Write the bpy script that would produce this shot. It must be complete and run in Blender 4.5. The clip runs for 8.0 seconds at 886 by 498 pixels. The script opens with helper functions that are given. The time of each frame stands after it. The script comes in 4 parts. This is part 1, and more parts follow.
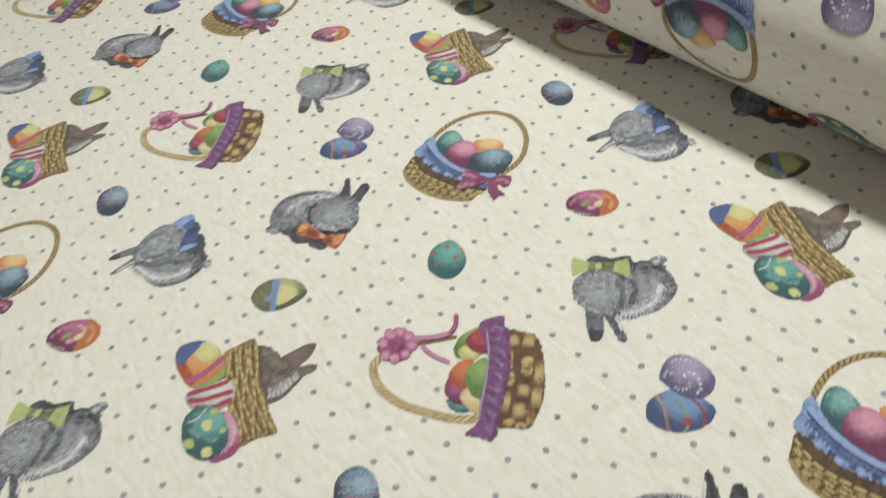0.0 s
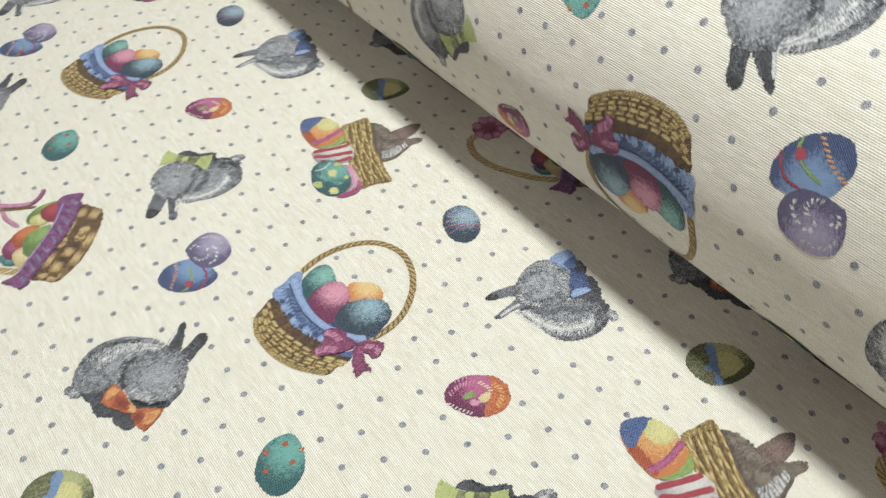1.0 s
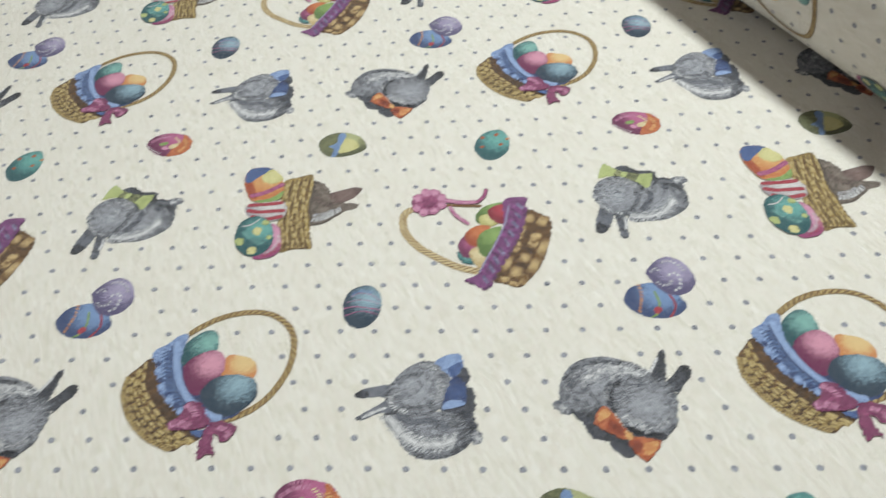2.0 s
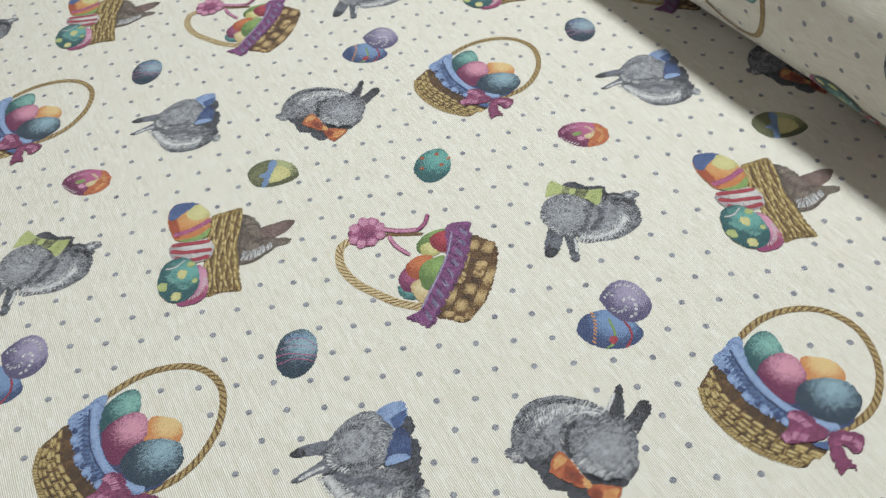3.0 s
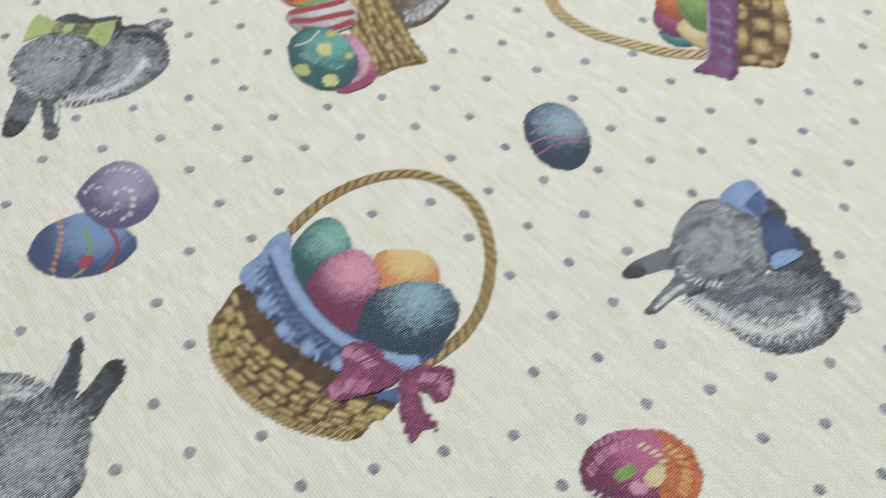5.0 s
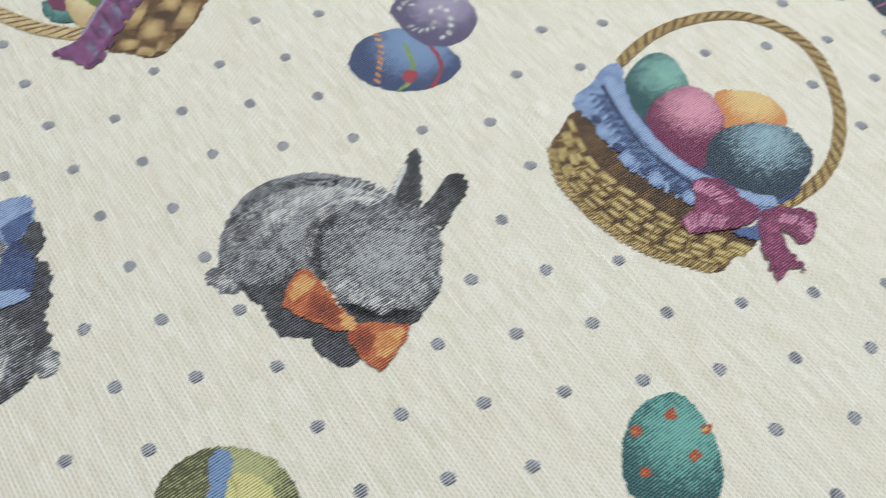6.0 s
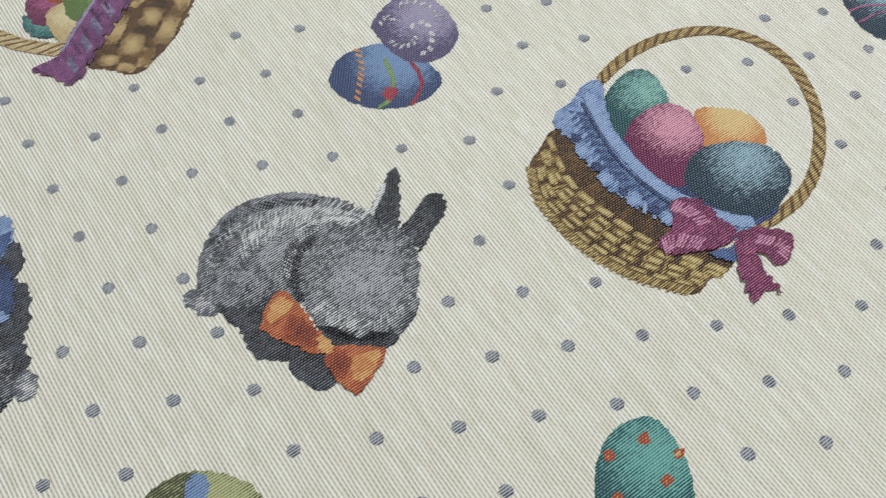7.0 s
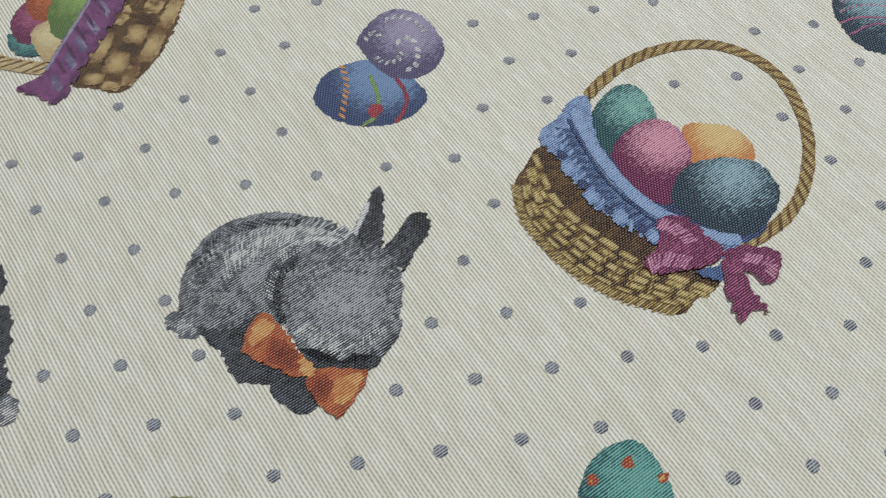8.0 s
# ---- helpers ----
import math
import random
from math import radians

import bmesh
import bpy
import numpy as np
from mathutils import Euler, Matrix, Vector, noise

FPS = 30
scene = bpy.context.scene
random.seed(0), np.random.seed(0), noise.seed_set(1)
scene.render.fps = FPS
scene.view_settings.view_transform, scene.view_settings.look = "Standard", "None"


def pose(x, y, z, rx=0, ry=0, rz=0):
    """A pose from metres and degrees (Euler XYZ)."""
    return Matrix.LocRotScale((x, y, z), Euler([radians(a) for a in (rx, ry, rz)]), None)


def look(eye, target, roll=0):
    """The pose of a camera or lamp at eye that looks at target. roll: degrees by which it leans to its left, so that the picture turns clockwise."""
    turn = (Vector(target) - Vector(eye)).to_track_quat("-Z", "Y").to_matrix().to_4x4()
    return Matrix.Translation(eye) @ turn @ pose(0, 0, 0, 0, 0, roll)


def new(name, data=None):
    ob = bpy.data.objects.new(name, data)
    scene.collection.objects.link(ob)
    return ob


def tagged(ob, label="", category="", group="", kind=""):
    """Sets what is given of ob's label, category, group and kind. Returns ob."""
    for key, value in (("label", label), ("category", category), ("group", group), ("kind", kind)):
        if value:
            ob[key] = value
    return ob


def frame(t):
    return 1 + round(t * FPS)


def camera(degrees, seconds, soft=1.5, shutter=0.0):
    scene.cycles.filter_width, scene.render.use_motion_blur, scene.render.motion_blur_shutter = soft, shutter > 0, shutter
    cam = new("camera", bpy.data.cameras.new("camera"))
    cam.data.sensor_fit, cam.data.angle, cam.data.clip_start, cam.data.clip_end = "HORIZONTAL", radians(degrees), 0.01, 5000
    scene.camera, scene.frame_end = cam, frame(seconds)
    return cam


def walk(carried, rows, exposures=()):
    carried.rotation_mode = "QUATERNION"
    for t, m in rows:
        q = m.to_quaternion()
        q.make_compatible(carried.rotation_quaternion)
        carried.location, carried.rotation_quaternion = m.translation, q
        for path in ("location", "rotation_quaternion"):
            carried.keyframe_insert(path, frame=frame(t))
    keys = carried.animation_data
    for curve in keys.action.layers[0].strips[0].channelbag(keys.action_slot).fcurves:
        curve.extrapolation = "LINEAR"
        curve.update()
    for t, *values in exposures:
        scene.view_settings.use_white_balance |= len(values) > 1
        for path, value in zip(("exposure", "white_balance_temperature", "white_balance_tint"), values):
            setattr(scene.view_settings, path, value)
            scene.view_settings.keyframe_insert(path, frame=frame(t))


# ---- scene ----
cam = camera(56.4, 8.0, soft=1.4, shutter=0.35)
PATH = [
    (0, (0.2287, -0.1529, 0.3900), (0.3410, 0.7492, -0.5393), -9.29),
    (0.2, (0.2366, -0.1211, 0.3900), (0.3755, 0.7787, -0.5380), -7.52),
    (0.5, (0.2645, -0.0574, 0.3755), (0.3989, 0.8245, -0.5701), -6.25),
    (0.7, (0.2904, -0.0239, 0.3637), (0.4399, 0.8475, -0.5893), -4.80),
    (1, (0.3297, -0.0036, 0.3780), (0.4713, 0.8677, -0.5764), -3.23),
    (1.1, (0.3235, -0.0314, 0.3802), (0.4295, 0.8439, -0.5751), -3.58),
    (1.2, (0.2869, -0.1011, 0.3824), (0.3572, 0.7769, -0.5738), -3.93),
    (1.3, (0.2403, -0.1848, 0.3846), (0.2746, 0.6945, -0.5723), -4.29),
    (1.4, (0.2037, -0.2545, 0.3868), (0.2022, 0.6249, -0.5706), -4.65),
    (1.5, (0.1976, -0.2823, 0.3890), (0.1602, 0.5960, -0.5688), -5.02),
    (1.8, (0.2430, -0.2601, 0.3909), (0.1774, 0.6200, -0.5637), -5.31),
    (2, (0.2666, -0.2490, 0.3917), (0.2026, 0.6335, -0.5607), -5.31),
    (2.2, (0.2891, -0.2357, 0.3962), (0.2462, 0.6478, -0.5564), -4.65),
    (3.3, (0.2800, -0.1932, 0.3579), (0.2765, 0.6695, -0.6145), -7.42),
    (3.5, (0.2596, -0.1789, 0.3374), (0.2865, 0.6710, -0.6460), -7.36),
    (3.8, (0.224, -0.161, 0.305), (0.353, 1.107, -1.236), -6.7),
    (4, (0.206, -0.143, 0.288), (0.393, 1.082, -1.282), -5.7),
    (4.2, (0.187, -0.133, 0.274), (0.42, 1.061, -1.314), -4.9),
    (5.3, (0.063, -0.118, 0.225), (0.335, 0.902, -1.474), 0.7),
    (5.5, (0.042, -0.12, 0.219), (0.284, 0.882, -1.495), 0.7),
    (5.7, (0.022, -0.122, 0.214), (0.234, 0.86, -1.515), 0.7),
    (6, (-0.002, -0.12, 0.207), (0.169, 0.834, -1.542), 0.6),
    (6.2, (-0.011, -0.119, 0.205), (0.149, 0.818, -1.555), 0.9),
    (6.5, (-0.008, -0.113, 0.204), (0.144, 0.807, -1.565), 0.9),
    (6.8, (0.002, -0.112, 0.21), (0.16, 0.803, -1.561), 0.7),
    (7, (0.006, -0.112, 0.213), (0.17, 0.807, -1.555), 0.6),
    (7.2, (0.009, -0.11, 0.215), (0.178, 0.811, -1.553), 0.6),
    (7.5, (0.009, -0.109, 0.218), (0.171, 0.817, -1.547), -0.0),
    (7.8, (0.012, -0.109, 0.214), (0.165, 0.821, -1.55), -0.4),
    (8, (0.014, -0.107, 0.214), (0.159, 0.814, -1.555), -0.7),
]
walk(cam, [(t, look(eye, target, roll)) for t, eye, target, roll in PATH],
     exposures=[(0.0, -0.30, 6820, 8), (0.5, -0.24, 6740, 8), (1.0, -0.14, 6720, 8), (1.5, -0.16, 6680, 8), (2.2, -0.24, 6420, 8), (3.5, -0.34, 6420, 8), (4.2, -0.28, 6400, 8), (5.5, -0.22, 6420, 8), (6.0, -0.15, 6440, 8), (6.5, -0.38, 6400, 9), (7.0, -0.32, 6430, 9), (7.5, -0.53, 6450, 9), (8.0, -0.52, 6420, 9)])

# ---- light: a hanging lamp above the roll and an added unseen fill, the rest bounces from the room ----
U = Vector((0.4360, -0.9000, 0.0)).normalized()      # along the roll and the weft
N = Vector((-U.y, U.x, 0.0))                         # across the table, towards the roll
ROLL_R, ROLL_N = 0.100, 0.652                        # radius of the roll, and where it touches the table

world = bpy.data.worlds.new("room_air")
scene.world = world
world.use_nodes = True
world.node_tree.nodes["Background"].inputs[0].default_value = (1.0, 0.97, 0.93, 1)
world.node_tree.nodes["Background"].inputs[1].default_value = 0.25


def area_lamp(name, place, target, size, power, colour):
    data = bpy.data.lights.new(name, "AREA")
    data.shape, data.size, data.size_y, data.energy, data.color = "RECTANGLE", size[0], size[1], power, colour
    ob = new(name, data)
    ob.matrix_world = look(place, target)
    return ob


# the hanging lamp that casts the roll's shadow, and a wide warm fill added to lift it
area_lamp("hanging_lamp_light", N * 0.58 - U * 0.14 + Vector((0, 0, 1.45)), N * 0.56 - U * 0.14, (0.16, 0.16), 27, (0.955, 1.0, 0.985))
area_lamp("room_fill_light", N * -1.25 - U * 0.2 + Vector((0, 0, 2.02)), N * -0.9 - U * 0.15, (1.8, 2.6), 42, (1.0, 0.965, 0.92))

# ---- materials ----
PITCH, FINE = 0.00104, 0.00070                       # spacing of the ribs in the ground and in the figures


def nodes_of(name):
    m = bpy.data.materials.new(name)
    m.use_nodes = True
    return m, m.node_tree.nodes, m.node_tree.links, m.node_tree.nodes["Principled BSDF"]


def op(tree, kind, a, b=0.0, c=0.0):
    n = tree.nodes.new("ShaderNodeMath")
    n.operation = kind
    for slot, v in enumerate((a, b, c)):
        if isinstance(v, (int, float)):
            n.inputs[slot].default_value = v
        else:
            tree.links.new(v, n.inputs[slot])
    return n.outputs[0]


def blend(tree, fac, a, b, mode="MIX"):
    n = tree.nodes.new("ShaderNodeMix")
    n.data_type, n.blend_type = "RGBA", mode
    for slot, v in ((0, fac), (6, a), (7, b)):
        if isinstance(v, (int, float)):
            n.inputs[slot].default_value = v
        elif isinstance(v, tuple):
            n.inputs[slot].default_value = (*v, 1)
        else:
            tree.links.new(v, n.inputs[slot])
    return n.outputs[2]


def speckle(tree, vector, scale, detail=2.0):
    n = tree.nodes.new("ShaderNodeTexNoise")
    n.inputs["Scale"].default_value, n.inputs["Detail"].default_value = scale, detail
    tree.links.new(vector, n.inputs["Vector"])
    return n.outputs["Fac"]


def stretched(tree, vector, sx, sy):
    n = tree.nodes.new("ShaderNodeMapping")
    n.inputs["Scale"].default_value = (sx, sy, 1)
    tree.links.new(vector, n.inputs["Vector"])
    return n.outputs[0]


def plain(name, colour, rough=0.7, scale=6.0, vary=0.12, metal=0.0):
    m, n, l, b = nodes_of(name)
    coord = n.new("ShaderNodeTexCoord").outputs["Object"]
    coarse, fine = speckle(m.node_tree, coord, scale, 6), speckle(m.node_tree, coord, scale * 14, 4)
    both = op(m.node_tree, "ADD", op(m.node_tree, "MULTIPLY", coarse, 0.7), op(m.node_tree, "MULTIPLY", fine, 0.3))
    l.new(blend(m.node_tree, both, tuple(c * (1 - vary) for c in colour), tuple(min(1, c * (1 + vary)) for c in colour)), b.inputs["Base Color"])
    b.inputs["Roughness"].default_value, b.inputs["Metallic"].default_value = rough, metal
    return m


def relief(tree, height, distance, shader):
    n = tree.nodes.new("ShaderNodeBump")
    n.inputs["Strength"].default_value, n.inputs["Distance"].default_value = 0.8, distance
    tree.links.new(height, n.inputs["Height"])
    tree.links.new(n.outputs[0], shader.inputs["Normal"])


def cloth_shader(shader):
    shader.inputs["Roughness"].default_value = 0.85
    shader.inputs["Specular IOR Level"].default_value = 0.25
    shader.inputs["Sheen Weight"].default_value = 0.12
    shader.inputs["Sheen Roughness"].default_value = 0.5


def ground_cloth(name):
    """Ivory cloth: ribs along the weft, short floats within each rib, slubs and a little uneven shade of yarn."""
    m, n, l, b = nodes_of(name)
    tree = m.node_tree
    uv = n.new("ShaderNodeTexCoord").outputs["UV"]
    split = n.new("ShaderNodeSeparateXYZ")
    l.new(uv, split.inputs[0])
    wander = op(tree, "MULTIPLY", op(tree, "SUBTRACT", speckle(tree, stretched(tree, uv, 60, 260), 1.0), 0.5), 0.8)
    row = op(tree, "ADD", op(tree, "DIVIDE", split.outputs[1], PITCH), wander)
    rib = op(tree, "MULTIPLY_ADD", op(tree, "SINE", op(tree, "MULTIPLY", row, math.tau)), 0.5, 0.5)
    step = op(tree, "MULTIPLY", op(tree, "FLOOR", row), 0.37)
    along = op(tree, "ADD", op(tree, "DIVIDE", split.outputs[0], PITCH * 1.6), step)
    float_ = op(tree, "MULTIPLY_ADD", op(tree, "SINE", op(tree, "MULTIPLY", along, math.tau)), 0.5, 0.5)
    slub = speckle(tree, stretched(tree, uv, 75, 420), 1.0, 5)
    streak = speckle(tree, stretched(tree, uv, 26, 120), 1.0, 4)
    wash = speckle(tree, uv, 14, 4)
    gap = op(tree, "POWER", op(tree, "SUBTRACT", 1.0, rib), 1.5)
    col = blend(tree, slub, (0.86, 0.84, 0.77), (0.95, 0.94, 0.89))
    col = blend(tree, op(tree, "MULTIPLY", wash, 0.35), col, (0.78, 0.75, 0.68))
    # yarn that came from uneven lots: greener and greyer runs along the weft
    col = blend(tree, op(tree, "MULTIPLY", op(tree, "POWER", streak, 2.0), 0.32), col, (0.60, 0.58, 0.49))
    cloud = speckle(tree, stretched(tree, uv, 24, 38), 1.0, 4)
    col = blend(tree, op(tree, "MULTIPLY", op(tree, "POWER", cloud, 1.5), 0.55), col, (0.80, 0.735, 0.63))
    lot = speckle(tree, stretched(tree, uv, 45, 80), 1.0, 5)
    col = blend(tree, op(tree, "MULTIPLY", lot, 0.28), col, (0.72, 0.65, 0.58))
    # no two threads are quite alike
    odd = n.new("ShaderNodeTexWhiteNoise")
    odd.noise_dimensions = "2D"
    thread = n.new("ShaderNodeCombineXYZ")
    l.new(op(tree, "FLOOR", row), thread.inputs[0])
    l.new(op(tree, "FLOOR", op(tree, "DIVIDE", split.outputs[0], 0.006)), thread.inputs[1])
    l.new(thread.outputs[0], odd.inputs["Vector"])
    tint = n.new("ShaderNodeValToRGB")
    for spot, shade in ((0.0, (0.62, 0.60, 0.46)), (0.35, (0.80, 0.77, 0.70)), (0.65, (0.74, 0.66, 0.60)), (1.0, (0.90, 0.90, 0.86))):
        stop = tint.color_ramp.elements[0 if spot == 0.0 else 1] if spot in (0.0, 1.0) else tint.color_ramp.elements.new(spot)
        stop.color = (*shade, 1)
    l.new(odd.outputs["Value"], tint.inputs["Fac"])
    col = blend(tree, 0.32, col, tint.outputs["Color"])
    # shade in the gaps between ribs is coloured in, on top of the relief
    dark = blend(tree, float_, (0.11, 0.10, 0.072), (0.34, 0.315, 0.25))
    col = blend(tree, op(tree, "MULTIPLY", gap, op(tree, "MULTIPLY_ADD", slub, -0.5, 0.88)), col, dark)
    l.new(col, b.inputs["Base Color"])
    height = op(tree, "ADD", op(tree, "MULTIPLY", rib, 0.8), op(tree, "MULTIPLY", op(tree, "MULTIPLY", rib, float_), 0.3))
    relief(tree, height, 0.00022, b)
    cloth_shader(b)
    return m


def srgb(r, g, b, k=0.86, mute=0.0):
    grey = 0.3 * r + 0.6 * g + 0.1 * b
    r, g, b = (c + (grey - c) * mute for c in (r, g, b))
    return tuple(min(0.9, k * (c / 255 / 12.92 if c < 10 else ((c / 255 + 0.055) / 1.055) ** 2.4)) for c in (r, g, b))


def yarn_cloth(name, light, dark, fur, soft=0.34):
    """A woven figure of two yarns: the share of the dark one is the mesh's own 'tone', thread by thread."""
    m, n, l, b = nodes_of(name)
    tree = m.node_tree
    uv = n.new("ShaderNodeTexCoord").outputs["UV"]
    split = n.new("ShaderNodeSeparateXYZ")
    l.new(uv, split.inputs[0])
    wander = op(tree, "MULTIPLY", op(tree, "SUBTRACT", speckle(tree, stretched(tree, uv, 300, 80), 1.0), 0.5), 0.7)
    row = op(tree, "ADD", op(tree, "DIVIDE", split.outputs[0], FINE), wander)
    rib = op(tree, "MULTIPLY_ADD", op(tree, "SINE", op(tree, "MULTIPLY", row, math.tau)), 0.5, 0.5)
    step = op(tree, "MULTIPLY", op(tree, "FLOOR", row), 0.5)
    along = op(tree, "ADD", op(tree, "DIVIDE", split.outputs[1], FINE * 1.5), step)
    float_ = op(tree, "MULTIPLY_ADD", op(tree, "SINE", op(tree, "MULTIPLY", along, math.tau)), 0.5, 0.5)
    tone = n.new("ShaderNodeAttribute")
    tone.attribute_name = "tone"
    grain = n.new("ShaderNodeTexWhiteNoise")
    grain.noise_dimensions = "2D"
    stitch = n.new("ShaderNodeCombineXYZ")
    l.new(op(tree, "FLOOR", row), stitch.inputs[0])
    l.new(op(tree, "FLOOR", along), stitch.inputs[1])
    l.new(stitch.outputs[0], grain.inputs["Vector"])
    patch = speckle(tree, uv, 210, 5)
    odd = op(tree, "ADD", op(tree, "MULTIPLY", op(tree, "SUBTRACT", grain.outputs["Value"], 0.5), 0.5), op(tree, "MULTIPLY", op(tree, "SUBTRACT", patch, 0.5), fur))
    level = op(tree, "ADD", tone.outputs["Fac"], odd)
    thread = op(tree, "ADD", op(tree, "MULTIPLY", rib, 0.68), op(tree, "MULTIPLY", float_, 0.32))
    share = n.new("ShaderNodeMapRange")
    share.interpolation_type = "SMOOTHSTEP"
    share.inputs["From Min"].default_value, share.inputs["From Max"].default_value = -soft, soft
    l.new(op(tree, "SUBTRACT", level, thread), share.inputs["Value"])
    fleck = speckle(tree, stretched(tree, uv, 900, 240), 1.0, 2)
    a = blend(tree, fleck, tuple(c * 0.86 for c in light), tuple(min(0.95, c * 1.14) for c in light))
    col = blend(tree, share.outputs[0], a, dark)
    # the ivory warp shows between the coloured threads
    warp = op(tree, "MULTIPLY", op(tree, "POWER", op(tree, "SUBTRACT", 1.0, float_), 3.0), op(tree, "POWER", rib, 2.0))
    col = blend(tree, op(tree, "MULTIPLY", warp, 0.42), col, (0.78, 0.76, 0.70))
    # slits between the threads: the shade of the rib valleys, put into the colour
    slit = op(tree, "MULTIPLY", op(tree, "POWER", op(tree, "SUBTRACT", 1.0, rib), 1.6), 0.5)
    col = blend(tree, slit, col, tuple(0.22 * c for c in dark))
    l.new(col, b.inputs["Base Color"])
    relief(tree, thread, 0.00025, b)
    cloth_shader(b)
    return m


CLOTH = ground_cloth("ivory_cloth")
YARN = {name: yarn_cloth(name + "_yarn", srgb(*a), srgb(*b), 1.1 if name in ("grey", "silver", "slate", "taupe", "navy") else 0.6, 0.14 if name == "dot" else 0.24) for name, a, b in (
    ("navy", (106, 110, 126), (22, 26, 38)),
    ("slate", (140, 144, 158), (24, 28, 42)),
    ("grey", (194, 197, 207), (36, 40, 54)),
    ("silver", (244, 244, 246), (84, 88, 104)),
    ("orange", (224, 134, 84), (165, 72, 44)),
    ("rust", (190, 90, 55), (120, 45, 32)),
    ("apricot", (240, 194, 128), (214, 132, 76)),
    ("straw", (204, 176, 106), (98, 72, 34)),
    ("pale_straw", (226, 204, 144), (146, 114, 60)),
    ("brown", (142, 102, 58), (60, 35, 19)),
    ("splint", (222, 192, 138), (126, 92, 52)),
    ("teal", (120, 190, 184), (34, 92, 100)),
    ("rose", (204, 110, 158), (112, 32, 84)),
    ("pink", (232, 168, 200), (162, 72, 124)),
    ("red", (196, 70, 88), (138, 30, 56)),
    ("sky", (166, 192, 236), (70, 98, 160)),
    ("denim", (86, 114, 172), (30, 44, 92)),
    ("blue", (132, 164, 212), (56, 76, 124)),
    ("lilac", (182, 172, 206), (92, 84, 126)),
    ("purple", (160, 90, 156), (74, 28, 80)),
    ("leaf", (158, 190, 112), (96, 126, 66)),
    ("lime", (206, 216, 146), (132, 148, 84)),
    ("olive", (194, 198, 146), (84, 88, 58)),
    ("yellow", (238, 232, 170), (190, 184, 112)),
    ("cream_egg", (244, 230, 186), (206, 178, 128)),
    ("white", (236, 232, 232), (170, 160, 168)),
    ("taupe", (158, 144, 134), (84, 72, 66)),
    ("mauve", (150, 124, 120), (86, 66, 64)),
    ("dot", (186, 188, 200), (64, 68, 86)),
    ("seafoam", (150, 206, 198), (24, 84, 94)),
    ("peach", (246, 214, 152), (222, 144, 86)),
    ("blush", (240, 170, 196), (116, 28, 84)),
    ("mist", (164, 198, 216), (28, 56, 80)))}

# ---- room and table ----
def box(bm, lo, hi):
    vs = [bm.verts.new((x, y, z)) for x in (lo[0], hi[0]) for y in (lo[1], hi[1]) for z in (lo[2], hi[2])]
    for f in ((0, 1, 3, 2), (4, 6, 7, 5), (0, 4, 5, 1), (2, 3, 7, 6), (0, 2, 6, 4), (1, 5, 7, 3)):
        bm.faces.new([vs[i] for i in f])


def part(name, bm, material, parent=None, label="", bevel=0.0):
    if bevel:
        bmesh.ops.bevel(bm, geom=bm.edges[:], offset=bevel, segments=2, affect="EDGES")
    me = bpy.data.meshes.new(name)
    bm.to_mesh(me)
    bm.free()
    me.materials.append(material)
    ob = new(name, me)
    ob.parent = parent
    return tagged(ob, label) if label else ob


TURN = Matrix((U, N, Vector((0, 0, 1)))).transposed().to_4x4()   # table axes: along the roll, across it, up
WALL = plain("painted_wall", (0.62, 0.60, 0.57), 0.8, 1.5, 0.05)
FLOOR = plain("floor_concrete", (0.30, 0.29, 0.27), 0.6, 2.0, 0.15)
TOP = plain("table_board", (0.42, 0.33, 0.23), 0.5, 5.0, 0.2)
STEEL = plain("table_steel", (0.45, 0.45, 0.46), 0.4, 8.0, 0.1, 0.9)
TABLE_Z = -0.76


def slab(name, lo, hi, material, label):
    bm = bmesh.new()
    box(bm, lo, hi)
    return tagged(part(name, bm, material), label, name.split("_")[0], kind="structure")


slab("floor", (-3, -3, TABLE_Z - 0.1), (3, 3, TABLE_Z), FLOOR, "plain grey concrete floor under the table")
slab("ceiling", (-3, -3, 2.04), (3, 3, 2.14), WALL, "plain painted ceiling")
for wall, lo, hi in (("wall_west", (-3.1, -3, TABLE_Z), (-3, 3, 2.04)), ("wall_east", (3, -3, TABLE_Z), (3.1, 3, 2.04)),
                     ("wall_south", (-3, -3.1, TABLE_Z), (3, -3, 2.04)), ("wall_north", (-3, 3, TABLE_Z), (3, 3.1, 2.04))):
    slab(wall, lo, hi, WALL, "plain painted wall of the cutting room")

table = tagged(new("cutting_table"), "wooden cutting table under the patterned fabric", "table")
table.matrix_world = TURN @ pose(-0.05, 0.06, TABLE_Z)
bm = bmesh.new()
box(bm, (-0.80, -0.80, 0.725), (0.80, 0.80, 0.759))
part("tabletop", bm, TOP, table, bevel=0.003)
for sx in (-1, 1):
    for sy in (-1, 1):
        bm = bmesh.new()
        box(bm, (sx * 0.72 - 0.03, sy * 0.72 - 0.03, 0), (sx * 0.72 + 0.03, sy * 0.72 + 0.03, 0.725))
        part("leg", bm, STEEL, table, bevel=0.003)

# ---- woven pattern: drawn flat in millimetres, then laid on the sheet and round the roll ----
STEP_A, STEP_B = Vector((0.350, 0.0)), Vector((0.211, 0.2915))   # repeats of the figures
DOT_O, DOT_A, DOT_B = Vector((0.05415, -0.03667)), Vector((0.02092, -0.00056)), Vector((-0.00877, 0.01815))
# the dots wander a little with the figures' weave: one and two waves to a repeat
PULL = ((1, Vector((0.0012, 0.0003)), Vector((-0.0011, -0.0004))), (2, Vector((0.0003, 0.0)), Vector((0.0004, 0.0001))))
U2, N2 = U.to_2d(), N.to_2d()
MOTIFS = []
